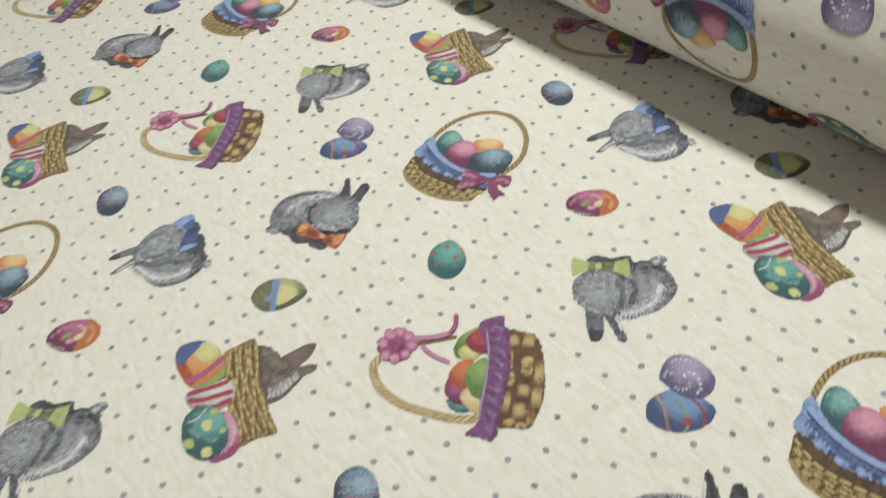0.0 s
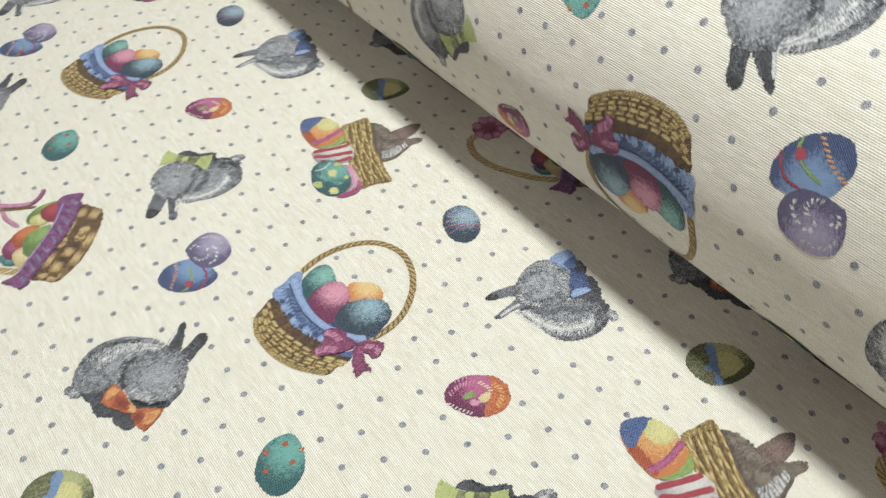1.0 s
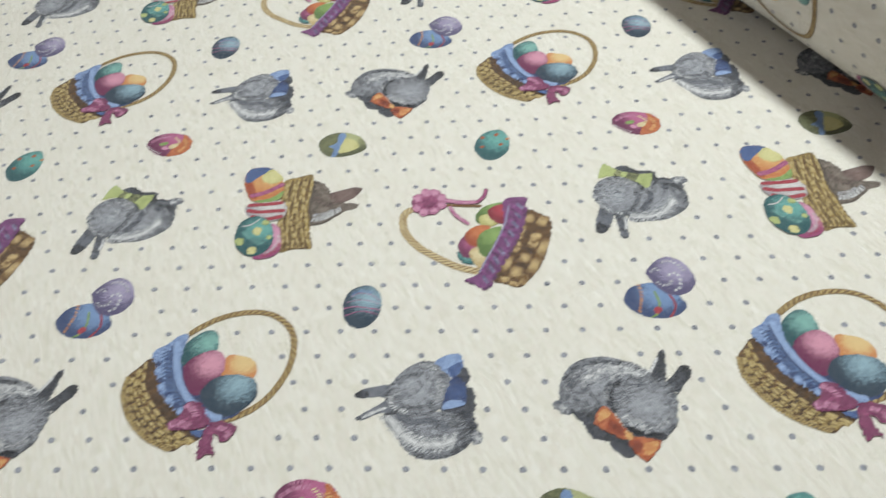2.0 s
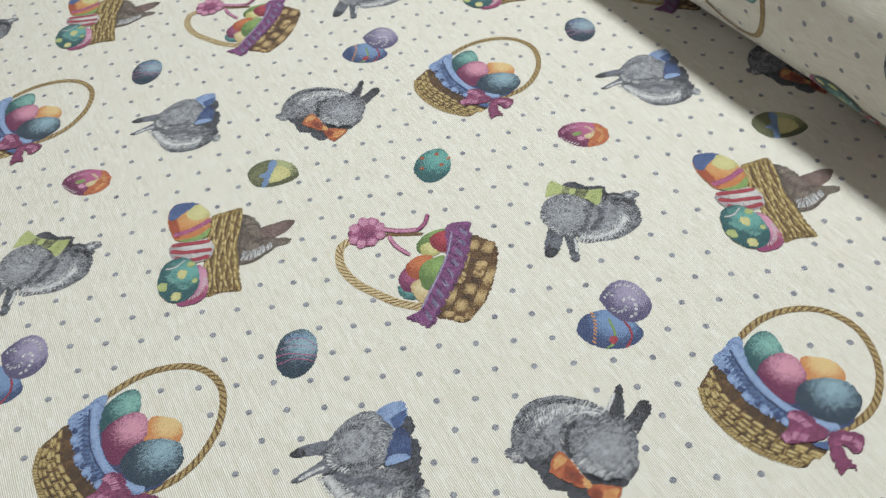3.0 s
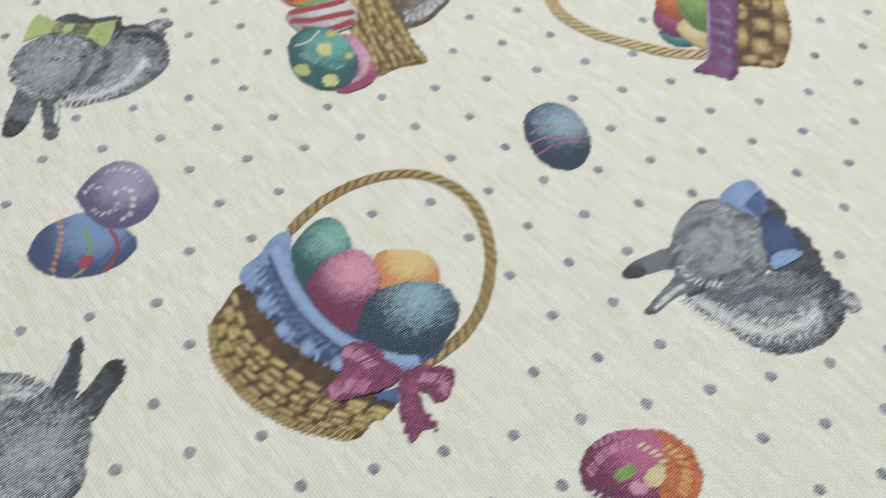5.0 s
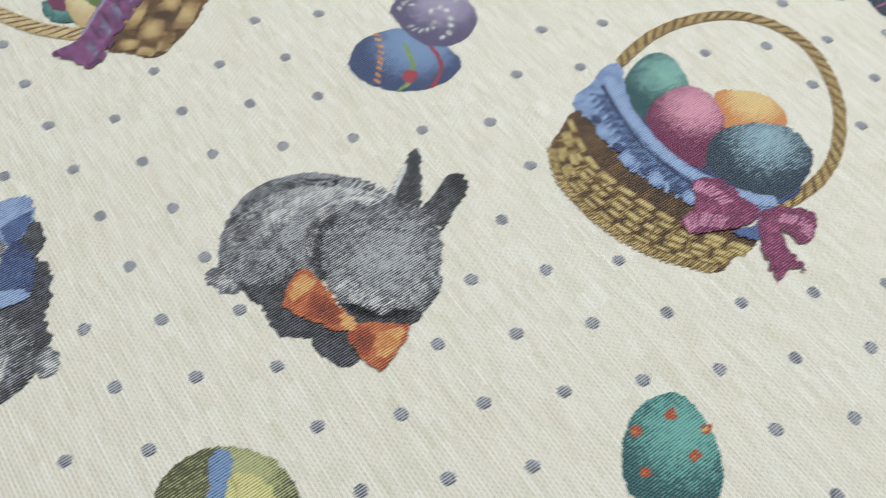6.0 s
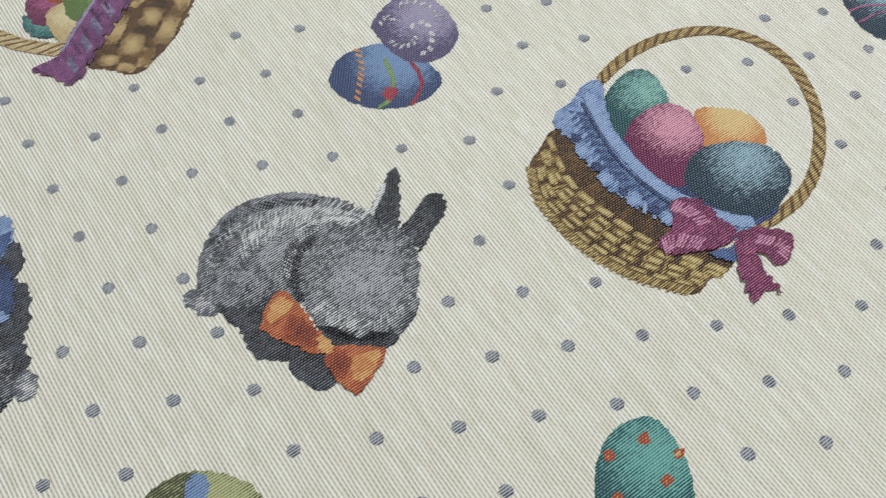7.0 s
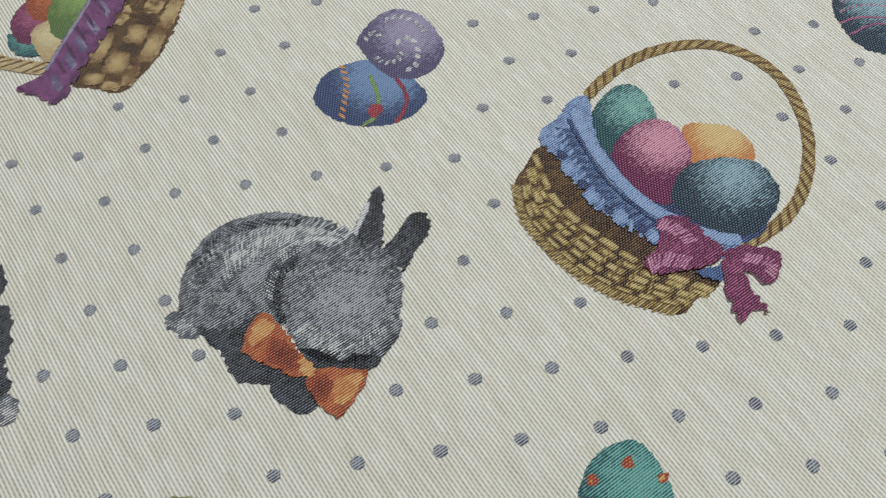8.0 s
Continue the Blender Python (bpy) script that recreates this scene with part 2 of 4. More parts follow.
rng = random.Random(7)


def begin(name, x, y, label):
    MOTIFS.append((name, Vector((x, y)), label, []))


def keep(name, yarn, pts, faces, tones, many=False):
    MOTIFS[-1][3].append((name, yarn, [p / 1000 for p in pts], faces, tones, many))


def curve_points(pts, closed, gap=0.9):
    """Points every gap mm along a smooth line through pts."""
    pts = [Vector(p) for p in pts]
    n, out = len(pts), []
    for i in range(n if closed else n - 1):
        if closed:
            a, b, c, d = (pts[(i + k) % n] for k in (-1, 0, 1, 2))
        else:
            a, b, c, d = pts[max(i - 1, 0)], pts[i], pts[i + 1], pts[min(i + 2, n - 1)]
        m = max(1, round((c - b).length / gap))
        for k in range(m):
            t = k / m
            out.append(0.5 * (2 * b + (c - a) * t + (2 * a - 5 * b + 4 * c - d) * t ** 2 + (3 * b - a - 3 * c + d) * t ** 3))
    return out if closed else out + [pts[-1]]


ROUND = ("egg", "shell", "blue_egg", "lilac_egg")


def blob(name, yarn, tone, pts):
    """A filled figure with a thread-stepped edge; tone runs from its middle to its edge."""
    ring = curve_points(pts, True)
    jag = 0.45 if name in ROUND else 0.8
    ring = [p + N2 * rng.uniform(-jag, jag) + U2 * rng.uniform(-0.2, 0.2) for p in ring]   # threads end unevenly
    n, mid = len(ring), sum(ring, Vector((0, 0))) / len(ring)
    turns = [(ring[i] - mid).cross(ring[(i + 1) % n] - mid) for i in range(n)]
    ahead = sum(t > 0 for t in turns)
    if max(ahead, n - ahead) > (0.7 if name in ROUND else 0.93) * n:
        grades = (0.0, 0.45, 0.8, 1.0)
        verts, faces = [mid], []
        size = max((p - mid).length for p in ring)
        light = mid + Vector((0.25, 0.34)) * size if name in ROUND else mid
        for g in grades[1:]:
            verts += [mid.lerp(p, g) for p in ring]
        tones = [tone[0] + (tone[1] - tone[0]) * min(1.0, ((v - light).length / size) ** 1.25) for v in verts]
        for i in range(n):
            j = (i + 1) % n
            faces.append((0, 1 + i, 1 + j))
            for r in range(len(grades) - 2):
                o, q = 1 + r * n, 1 + (r + 1) * n
                faces.append((o + i, q + i, q + j, o + j))
    else:
        verts, faces = filled(ring)
        reach = max((p - mid).length for p in ring)
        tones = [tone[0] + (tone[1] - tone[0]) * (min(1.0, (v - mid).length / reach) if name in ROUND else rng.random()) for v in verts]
    keep(name, yarn, verts, faces, tones)


def filled(ring):
    """Small triangles that fill a bent outline."""
    bm = bmesh.new()
    bm.faces.new([bm.verts.new((p.x, p.y, 0)) for p in ring])
    bmesh.ops.triangulate(bm, faces=bm.faces[:])
    for limit in (12.0, 6.0):
        bmesh.ops.subdivide_edges(bm, edges=[e for e in bm.edges if e.calc_length() > limit], cuts=1)
        bmesh.ops.triangulate(bm, faces=bm.faces[:])
    bm.verts.index_update()
    verts, faces = [v.co.to_2d() for v in bm.verts], [tuple(v.index for v in f.verts) for f in bm.faces]
    bm.free()
    return verts, faces


def band(name, yarn, tone, pts, width):
    """A strip of even width along a line."""
    line = curve_points(pts, False, 1.6)
    verts, tones, faces = [], [], []
    for i, p in enumerate(line):
        way = (line[min(i + 1, len(line) - 1)] - line[max(i - 1, 0)]).normalized()
        side = Vector((-way.y, way.x)) * width / 2 * (1 - 0.5 * (i in (0, len(line) - 1)))
        for k in (-1, 0, 1):
            verts.append(p + side * k + Vector((rng.uniform(-0.2, 0.2), rng.uniform(-0.2, 0.2))))
            tones.append(tone[1] if k else tone[0])
        if i:
            o = 3 * i
            faces += [(o - 3, o - 2, o + 1, o), (o - 2, o - 1, o + 2, o + 1)]
    keep(name, yarn, verts, faces, tones)


def dash(name, yarn, tone, pts, width, count, share, slant):
    """A row of short slanted stitches along a line."""
    line = curve_points(pts, False, 0.5)
    verts, tones, faces = [], [], []
    for k in range(count):
        spot = (k + 0.5) / count * (len(line) - 1)
        i = min(int(spot), len(line) - 2)
        way = (line[i + 1] - line[i]).normalized()
        side = Vector((-way.y, way.x))
        half = len(line) * 0.5 / count * share / 2
        for a, b in ((-1, -1), (1, -1), (1.15, 0), (1, 1), (-1, 1), (-1.15, 0)):
            verts.append(line[i] + way * (a * half + b * slant * width / 2) + side * b * width / 2 * rng.uniform(0.8, 1.05))
            tones.append(tone[0] + (tone[1] - tone[0]) * rng.random())
        faces.append(tuple(range(6 * k, 6 * k + 6)))
    keep(name, yarn, verts, faces, tones, True)


begin("grey_orange_bow_motif", 0, 0, "plain grey woven shape with an orange bow")
blob("underside", "navy", (0.8, 0.6), [(-41.1, -4.6), (-38.3, -12.1), (-33.9, -17.1), (-31.9, -23.4), (-27.6, -27.4), (-22.3, -28.3), (-19.6, -32.8), (-14.7, -37.6), (-11.0, -37.9), (-8.3, -33.9), (-13.3, -23.1), (-21.6, -9.6), (-32.3, -2.5)])
blob("tuft", "silver", (0.5, 1.1), [(-49.5, -5.0), (-45.8, -2.4), (-41.7, -6.3), (-39.8, -11.0), (-43.0, -11.8), (-46.8, -8.9)])
blob("lobe", "slate", (0.75, 0.9), [(4.8, 11.7), (9.6, 20.2), (14.5, 28.1), (16.7, 26.3), (14.3, 8.5), (11.0, 5.2)])
blob("lobe", "slate", (0.8, 0.9), [(13.5, 5.8), (19.6, 12.6), (23.8, 17.5), (28.1, 17.2), (28.9, 12.0), (24.5, 5.9), (19.2, -0.9), (18.0, 2.1)])
blob("tip", "navy", (0.7, 1.0), [(11.9, 23.3), (14.5, 28.1), (16.7, 26.3), (15.5, 19.3), (12.8, 18.7)])
band("streak", "silver", (0.0, 0.6), [(6.1, 12.8), (8.9, 17.7), (12.2, 23.9)], 1.6)
blob("tip", "navy", (0.7, 1.0), [(23.2, 16.6), (26.2, 18.1), (28.8, 16.4), (28.8, 12.0), (24.8, 9.7)])
blob("body", "grey", (0.35, 0.85), [(-45.1, -3.9), (-44.5, 3.2), (-43.0, 10.4), (-38.6, 18.3), (-30.8, 23.9), (-18.9, 25.4), (-8.9, 23.3), (-0.7, 19.9), (5.4, 14.3), (9.8, 9.3), (2.3, 2.9), (-9.7, -2.6), (-17.0, -12.1), (-26.3, -8.8), (-37.4, -9.6)])
blob("flank", "grey", (0.45, 0.85), [(-44.7, -3.1), (-43.8, 6.8), (-37.9, 15.3), (-30.0, 10.1), (-25.7, 0.1), (-23.2, -9.4), (-32.7, -10.4), (-38.9, -8.5)])
band("streak", "silver", (0.1, 0.8), [(-29.9, 11.1), (-24.8, 14.1), (-19.6, 16.5), (-9.4, 18.0), (3.5, 12.7)], 3.0)
dash("streak", "silver", (0.0, 0.8), [(-32.5, 8.7), (-25.6, 13.2), (-18.8, 16.0), (-8.6, 17.5), (4.4, 12.5)], 8.5, 30, 0.5, 0.5)
dash("streak", "silver", (0.3, 0.9), [(-41.3, 4.5), (-36.4, 12.2), (-29.5, 17.4), (-19.3, 20.4)], 4, 16, 0.4, 0.5)
band("streak", "silver", (0.2, 0.8), [(-16.0, 9.7), (-12.4, 13.0), (-4.7, 14.0), (3.4, 11.9)], 2.6)
band("streak", "slate", (0.7, 0.6), [(-16.1, -10.5), (-19.0, -1.0), (-16.2, 6.9), (-10.0, 11.0)], 3.6)
blob("round", "grey", (0.2, 0.8), [(-12.9, 7.3), (-3.4, 10.5), (9.9, 9.7), (16.7, 4.3), (18.3, -3.6), (16.3, -14.2), (14.5, -20.9), (8.1, -26.7), (0.2, -27.4), (-7.3, -25.3), (-12.9, -18.9), (-16.1, -10.5), (-17.4, -1.3)])
blob("shade", "grey", (0.75, 0.5), [(-13.9, 5.6), (-5.3, 8.9), (-6.2, 0.5), (-11.8, -7.7), (-15.5, -12.4), (-17.1, -3.2)])
blob("shade", "navy", (0.9, 0.7), [(-12.9, -18.9), (-7.2, -23.8), (1.9, -26.3), (9.9, -25.3), (6.2, -28.9), (-1.4, -28.1), (-8.9, -25.9)])
dash("light_patch", "silver", (0.15, 0.9), [(-12.0, -14.0), (-7.0, -17.0), (-2.0, -20.0), (1.0, -22.5)], 5, 17, 0.6, 0.5)
dash("light_patch", "silver", (0.3, 0.9), [(-10.0, -17.5), (-5.0, -21.0), (0.0, -24.5)], 3.2, 12, 0.6, 0.5)
dash("light_patch", "silver", (0.35, 1.0), [(3.0, -22.0), (7.5, -20.0), (11.5, -17.0), (13.5, -13.5)], 4.2, 14, 0.55, 0.5)
dash("light_patch", "silver", (0.6, 1.1), [(-11.0, -6.0), (-8.5, 1.0), (-3.5, 5.2), (3.0, 6.6), (10.0, 5.0)], 3.2, 30, 0.5, 0.6)
dash("light_patch", "silver", (0.7, 1.1), [(-8.0, -4.0), (-4.0, 1.5), (2.5, 2.8), (9.0, 1.0)], 2.6, 20, 0.45, 0.6)
dash("light_patch", "silver", (0.6, 1.1), [(14.0, 2.0), (15.0, -4.0), (13.8, -10.0)], 2.6, 12, 0.5, 0.5)
dash("shade", "slate", (0.6, 1.0), [(-38.0, 15.8), (-30.0, 20.4), (-19.0, 22.0), (-9.0, 20.0)], 3.2, 30, 0.5, 0.6)
dash("streak", "silver", (0.6, 1.1), [(-41.5, 0.0), (-38.0, 8.0), (-32.0, 13.0)], 3.4, 16, 0.45, 0.5)
dash("streak", "silver", (0.7, 1.1), [(-36.0, -4.0), (-32.0, 4.0), (-26.0, 8.5), (-20.0, 9.5)], 3.4, 18, 0.45, 0.5)
dash("streak", "silver", (0.4, 1.0), [(-20.0, -3.0), (-18.5, 4.0), (-14.5, 9.5), (-8.0, 12.6)], 3.6, 20, 0.5, 0.5)
dash("shade", "navy", (0.6, 1.1), [(-16.4, -11.0), (-17.6, -3.0), (-15.2, 4.0), (-10.5, 8.4)], 2.4, 16, 0.6, 0.5)
blob("bow_loop", "orange", (0.55, 0.75), [(-20.6, -7.5), (-24.7, -9.1), (-28.1, -17.2), (-24.1, -21.3), (-15.2, -27.0), (-10.7, -27.7), (-11.0, -23.5), (-15.7, -15.0)])
blob("bow_fold", "rust", (0.9, 0.2), [(-20.1, -15.1), (-15.9, -16.7), (-11.6, -24.2), (-15.4, -25.8), (-21.7, -21.4)])
blob("bow_loop", "orange", (0.3, 0.85), [(-10.9, -26.9), (-4.4, -26.8), (4.7, -29.0), (5.0, -31.2), (0.5, -37.0), (-3.7, -40.7), (-7.3, -38.9), (-11.1, -31.8)])
blob("bow_fold", "rust", (0.8, 0.2), [(-10.6, -27.2), (-5.8, -28.1), (-4.8, -32.8), (-7.8, -36.5), (-10.3, -32.7)])
blob("bow_spot", "apricot", (0.2, 0.95), [(-2.9, -29.9), (3.3, -29.9), (0.8, -35.1), (-2.9, -37.4), (-4.9, -33.6)])
blob("bow_spot", "apricot", (0.3, 1.0), [(-24.5, -10.5), (-20.8, -9.1), (-19.0, -12.7), (-22.3, -15.1), (-25.9, -16.7)])
blob("knot", "apricot", (0.2, 0.8), [(-13.3, -23.1), (-10.2, -23.3), (-9.1, -27.2), (-11.5, -28.4)])

begin("blue_basket_motif", 0.105, 0.02, "woven picture of a straw basket of coloured eggs")
blob("basket", "brown", (0.5, 1.1), [(-36.9, 14.9), (-44.9, 7.5), (-48.4, 1.7), (-48.7, -5.5), (-46.3, -13.9), (-41.5, -22.6), (-35.2, -31.2), (-27.2, -39.0), (-18.7, -44.1), (-10.5, -47.2), (-5.1, -43.6), (0.6, -41.8), (3.4, -37.6), (-4.0, -29.8), (-12.2, -22.6), (-20.6, -9.1), (-29.3, 4.9)])
dash("weave_stitch", "pale_straw", (0.3, 0.95), [(-39.9, 12.1), (-36.9, -5.4), (-28.0, -18.6), (-17.8, -29.8), (-0.2, -41.7)], 2.3, 10, 0.72, 0.3)
dash("weave_light", "pale_straw", (0.0, 0.3), [(-39.9, 12.1), (-36.9, -5.4), (-28.0, -18.6), (-17.8, -29.8), (-0.2, -41.7)], 1.0, 10, 0.46, 0.3)
dash("weave_stitch", "straw", (0.3, 0.95), [(-41.5, 7.4), (-39.1, -6.7), (-30.5, -20.3), (-19.8, -31.6), (-1.9, -43.1)], 2.3, 10, 0.72, 0.3)
dash("weave_light", "pale_straw", (0.0, 0.3), [(-41.5, 7.4), (-39.1, -6.7), (-30.5, -20.3), (-19.8, -31.6), (-1.9, -43.1)], 1.0, 10, 0.46, 0.3)
dash("weave_stitch", "pale_straw", (0.3, 0.95), [(-42.9, 6.6), (-41.2, -7.9), (-32.9, -21.9), (-21.9, -33.4), (-5.7, -43.0)], 2.3, 10, 0.72, 0.3)
dash("weave_light", "pale_straw", (0.0, 0.3), [(-42.9, 6.6), (-41.2, -7.9), (-32.9, -21.9), (-21.9, -33.4), (-5.7, -43.0)], 1.0, 10, 0.46, 0.3)
dash("weave_stitch", "straw", (0.3, 0.95), [(-44.4, 2.1), (-43.4, -9.2), (-35.3, -23.6), (-23.9, -35.2), (-7.3, -44.5)], 2.3, 10, 0.72, 0.3)
dash("weave_light", "pale_straw", (0.0, 0.3), [(-44.4, 2.1), (-43.4, -9.2), (-35.3, -23.6), (-23.9, -35.2), (-7.3, -44.5)], 1.0, 10, 0.46, 0.3)
dash("weave_stitch", "pale_straw", (0.3, 0.95), [(-45.8, 1.3), (-45.5, -10.5), (-37.7, -25.3), (-26.0, -37.0), (-11.1, -44.4)], 2.3, 10, 0.72, 0.3)
dash("weave_light", "pale_straw", (0.0, 0.3), [(-45.8, 1.3), (-45.5, -10.5), (-37.7, -25.3), (-26.0, -37.0), (-11.1, -44.4)], 1.0, 10, 0.46, 0.3)
dash("upright", "straw", (0.2, 0.8), [(-42.4, 6.0), (-40.8, -7.8), (-32.7, -21.9), (-21.9, -33.4), (-5.6, -42.6)], 8, 13, 0.13, 0.1)
band("bottom_rim", "straw", (0.6, 1.0), [(-47.5, 2.4), (-47.5, -10.1), (-39.3, -26.2), (-27.0, -38.3), (-11.8, -46.1)], 3.0)
dash("rim_stitch", "pale_straw", (0.4, 0.8), [(-48.0, 1.7), (-48.0, -10.7), (-39.5, -26.9), (-27.2, -39.0), (-11.9, -46.6)], 3.2, 34, 0.5, 0.6)
band("handle", "pale_straw", (0.5, 0.8), [(-18.4, 31.4), (-6.8, 40.3), (6.5, 45.6), (20.7, 46.8), (33.4, 43.0), (43.7, 32.7), (47.4, 19.3), (45.9, 3.4), (39.6, -10.8), (32.0, -19.9), (22.7, -26.0), (12.6, -29.6)], 4.0)
dash("twist", "brown", (0.3, 0.6), [(-18.4, 31.4), (-6.8, 40.3), (6.5, 45.6), (20.7, 46.8), (33.4, 43.0), (43.7, 32.7), (47.4, 19.3), (45.9, 3.4), (39.6, -10.8), (32.0, -19.9), (22.7, -26.0), (12.6, -29.6)], 4.2, 36, 0.34, 1.0)
blob("lining", "denim", (0.6, 0.9), [(-21.8, 27.2), (-13.1, 17.7), (6.3, 7.8), (16.8, -15.3), (22.4, -24.4), (12.1, -28.6), (-1.5, -22.0), (-10.5, -11.2), (-17.3, 2.5), (-20.1, 17.7)])
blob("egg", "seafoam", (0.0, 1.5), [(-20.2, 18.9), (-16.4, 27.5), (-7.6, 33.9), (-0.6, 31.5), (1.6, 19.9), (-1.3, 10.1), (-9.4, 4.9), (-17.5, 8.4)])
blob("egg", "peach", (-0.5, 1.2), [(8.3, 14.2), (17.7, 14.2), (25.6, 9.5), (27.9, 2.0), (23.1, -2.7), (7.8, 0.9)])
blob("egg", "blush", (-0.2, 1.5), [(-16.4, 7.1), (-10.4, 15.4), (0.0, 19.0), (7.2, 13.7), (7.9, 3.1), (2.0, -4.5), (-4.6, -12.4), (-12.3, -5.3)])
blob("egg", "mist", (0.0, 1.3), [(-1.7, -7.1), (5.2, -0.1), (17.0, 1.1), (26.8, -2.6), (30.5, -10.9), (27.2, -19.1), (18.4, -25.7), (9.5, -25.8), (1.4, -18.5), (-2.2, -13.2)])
blob("cloth", "sky", (0.3, 0.6), [(-36.0, 20.4), (-30.0, 24.4), (-25.4, 29.4), (-20.5, 32.2), (-17.6, 30.0), (-19.3, 18.7), (-17.1, 3.3), (-10.3, -10.4), (-1.3, -21.4), (12.2, -28.2), (7.2, -32.6), (-0.7, -30.3), (-9.3, -24.6), (-14.5, -21.8), (-17.6, -17.3), (-21.7, -13.4), (-26.1, -9.8), (-26.7, -4.4), (-30.5, 0.4), (-30.7, 6.9), (-34.9, 11.7)])
band("cloth_fold", "blue", (0.75, 0.45), [(-28.5, 19.4), (-26.0, 6.5), (-21.8, -6.3), (-14.6, -16.4), (-5.6, -23.9)], 6.5)
dash("cloth_pleat", "denim", (0.35, 0.9), [(-28.5, 20.4), (-26.2, 7.1), (-22.2, -6.3), (-15.0, -16.4), (-6.0, -23.5)], 6, 17, 0.42, 0.5)
dash("cloth_pleat", "sky", (0.0, 0.5), [(-31.0, 19.4), (-28.6, 5.5), (-24.6, -7.8), (-17.0, -18.0), (-7.0, -25.6)], 4, 19, 0.4, -0.4)
blob("scallop", "sky", (0.0, 0.7), [(-37.0, 19.1), (-34.1, 21.0), (-32.0, 16.9), (-32.8, 14.7), (-35.1, 14.4), (-37.2, 16.1)])
blob("scallop", "sky", (0.0, 0.7), [(-33.0, 6.9), (-30.1, 8.7), (-28.1, 4.8), (-28.9, 2.7), (-31.1, 2.5), (-33.2, 4.1)])
blob("scallop", "sky", (0.0, 0.7), [(-28.5, -4.5), (-25.9, -2.9), (-24.1, -6.4), (-24.8, -8.3), (-26.9, -8.5), (-28.7, -7.0)])
blob("scallop", "sky", (0.0, 0.7), [(-21.6, -13.0), (-19.0, -11.4), (-17.2, -14.8), (-18.0, -16.7), (-20.0, -16.9), (-21.8, -15.5)])
blob("scallop", "sky", (0.0, 0.7), [(-14.0, -21.1), (-11.5, -19.7), (-10.0, -22.8), (-10.7, -24.5), (-12.6, -24.7), (-14.2, -23.4)])
blob("scallop", "sky", (0.0, 0.7), [(-6.7, -26.3), (-4.4, -25.0), (-3.0, -27.8), (-3.7, -29.3), (-5.4, -29.5), (-6.9, -28.3)])
band("cloth_fold", "denim", (0.6, 1.0), [(-32.7, 12.0), (-30.5, 9.0)], 3.2)
band("cloth_fold", "denim", (0.6, 1.0), [(-29.1, 0.2), (-26.7, -2.7)], 3.2)
band("cloth_fold", "denim", (0.6, 1.0), [(-23.4, -10.3), (-21.1, -12.3)], 3.2)
band("cloth_fold", "denim", (0.6, 1.0), [(-15.9, -17.6), (-13.6, -20.4)], 3.2)
band("cloth_fold", "denim", (0.6, 1.0), [(-8.4, -24.4), (-5.9, -26.0)], 3.2)
band("cloth_rim", "sky", (0.0, 0.35), [(-23.8, 26.8), (-22.4, 16.3), (-18.6, 3.2), (-11.9, -9.9), (-2.5, -19.8), (7.6, -26.3), (13.3, -27.6)], 4.0)
band("cloth_seam", "denim", (0.6, 0.9), [(-26.5, 23.4), (-24.5, 13.3), (-21.1, 0.6), (-14.2, -11.8), (-4.6, -21.9), (5.7, -27.9)], 1.0)
blob("cloth_corner", "denim", (0.1, 0.3), [(-3.3, -35.6), (4.6, -35.0), (3.3, -39.7), (-0.3, -38.3)])
blob("bow_loop", "rose", (0.75, 1.0), [(-8.8, -17.2), (-1.6, -17.0), (3.2, -23.7), (7.0, -29.7), (3.8, -33.3), (-3.8, -34.5), (-15.6, -33.9), (-16.7, -29.2), (-11.9, -26.1)])
dash("bow_spot", "pink", (0.0, 0.8), [(-9.0, -18.6), (-6.0, -20.0), (-3.5, -23.0), (-1.5, -26.0)], 4.5, 11, 0.6, 0.4)
dash("bow_spot", "pink", (0.0, 0.8), [(-15.8, -31.5), (-12.0, -30.2), (-8.0, -31.0), (-4.0, -32.5)], 5.0, 11, 0.6, 0.4)
blob("bow_loop", "rose", (0.8, 1.0), [(6.7, -30.6), (15.0, -30.0), (22.6, -34.2), (20.8, -39.0), (16.3, -43.0), (12.0, -38.5), (7.7, -35.9)])
dash("bow_spot", "pink", (0.0, 0.8), [(12.0, -33.5), (16.0, -35.0), (19.0, -37.0), (17.0, -40.5)], 3.6, 11, 0.6, 0.4)
blob("bow_tail", "rose", (0.7, 0.95), [(5.2, -33.2), (10.0, -35.3), (11.3, -45.1), (13.4, -51.2), (9.7, -49.5), (4.2, -53.2), (3.6, -49.6), (3.9, -39.6)])

begin("paired_eggs_motif", 0.017, 0.064, "woven blue and lilac painted eggs")
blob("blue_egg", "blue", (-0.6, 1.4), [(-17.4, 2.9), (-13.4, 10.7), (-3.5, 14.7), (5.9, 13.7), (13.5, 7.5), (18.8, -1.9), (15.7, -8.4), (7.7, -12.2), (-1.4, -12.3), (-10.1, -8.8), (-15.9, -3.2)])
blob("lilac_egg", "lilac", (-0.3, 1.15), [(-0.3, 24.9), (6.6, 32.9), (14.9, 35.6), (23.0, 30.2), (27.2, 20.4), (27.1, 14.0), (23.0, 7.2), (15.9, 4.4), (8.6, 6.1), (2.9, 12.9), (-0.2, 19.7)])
dash("fleck", "silver", (0.1, 0.5), [(11.7, 20.3), (16.8, 22.1), (18.8, 16.6), (16.7, 9.4), (12.8, 8.8)], 2, 7, 0.5, 0.4)
dash("fleck", "silver", (0.2, 0.7), [(4.0, 15.5), (8.0, 12.5), (12.0, 13.8), (13.5, 17.0)], 2.2, 6, 0.5, 0.5)
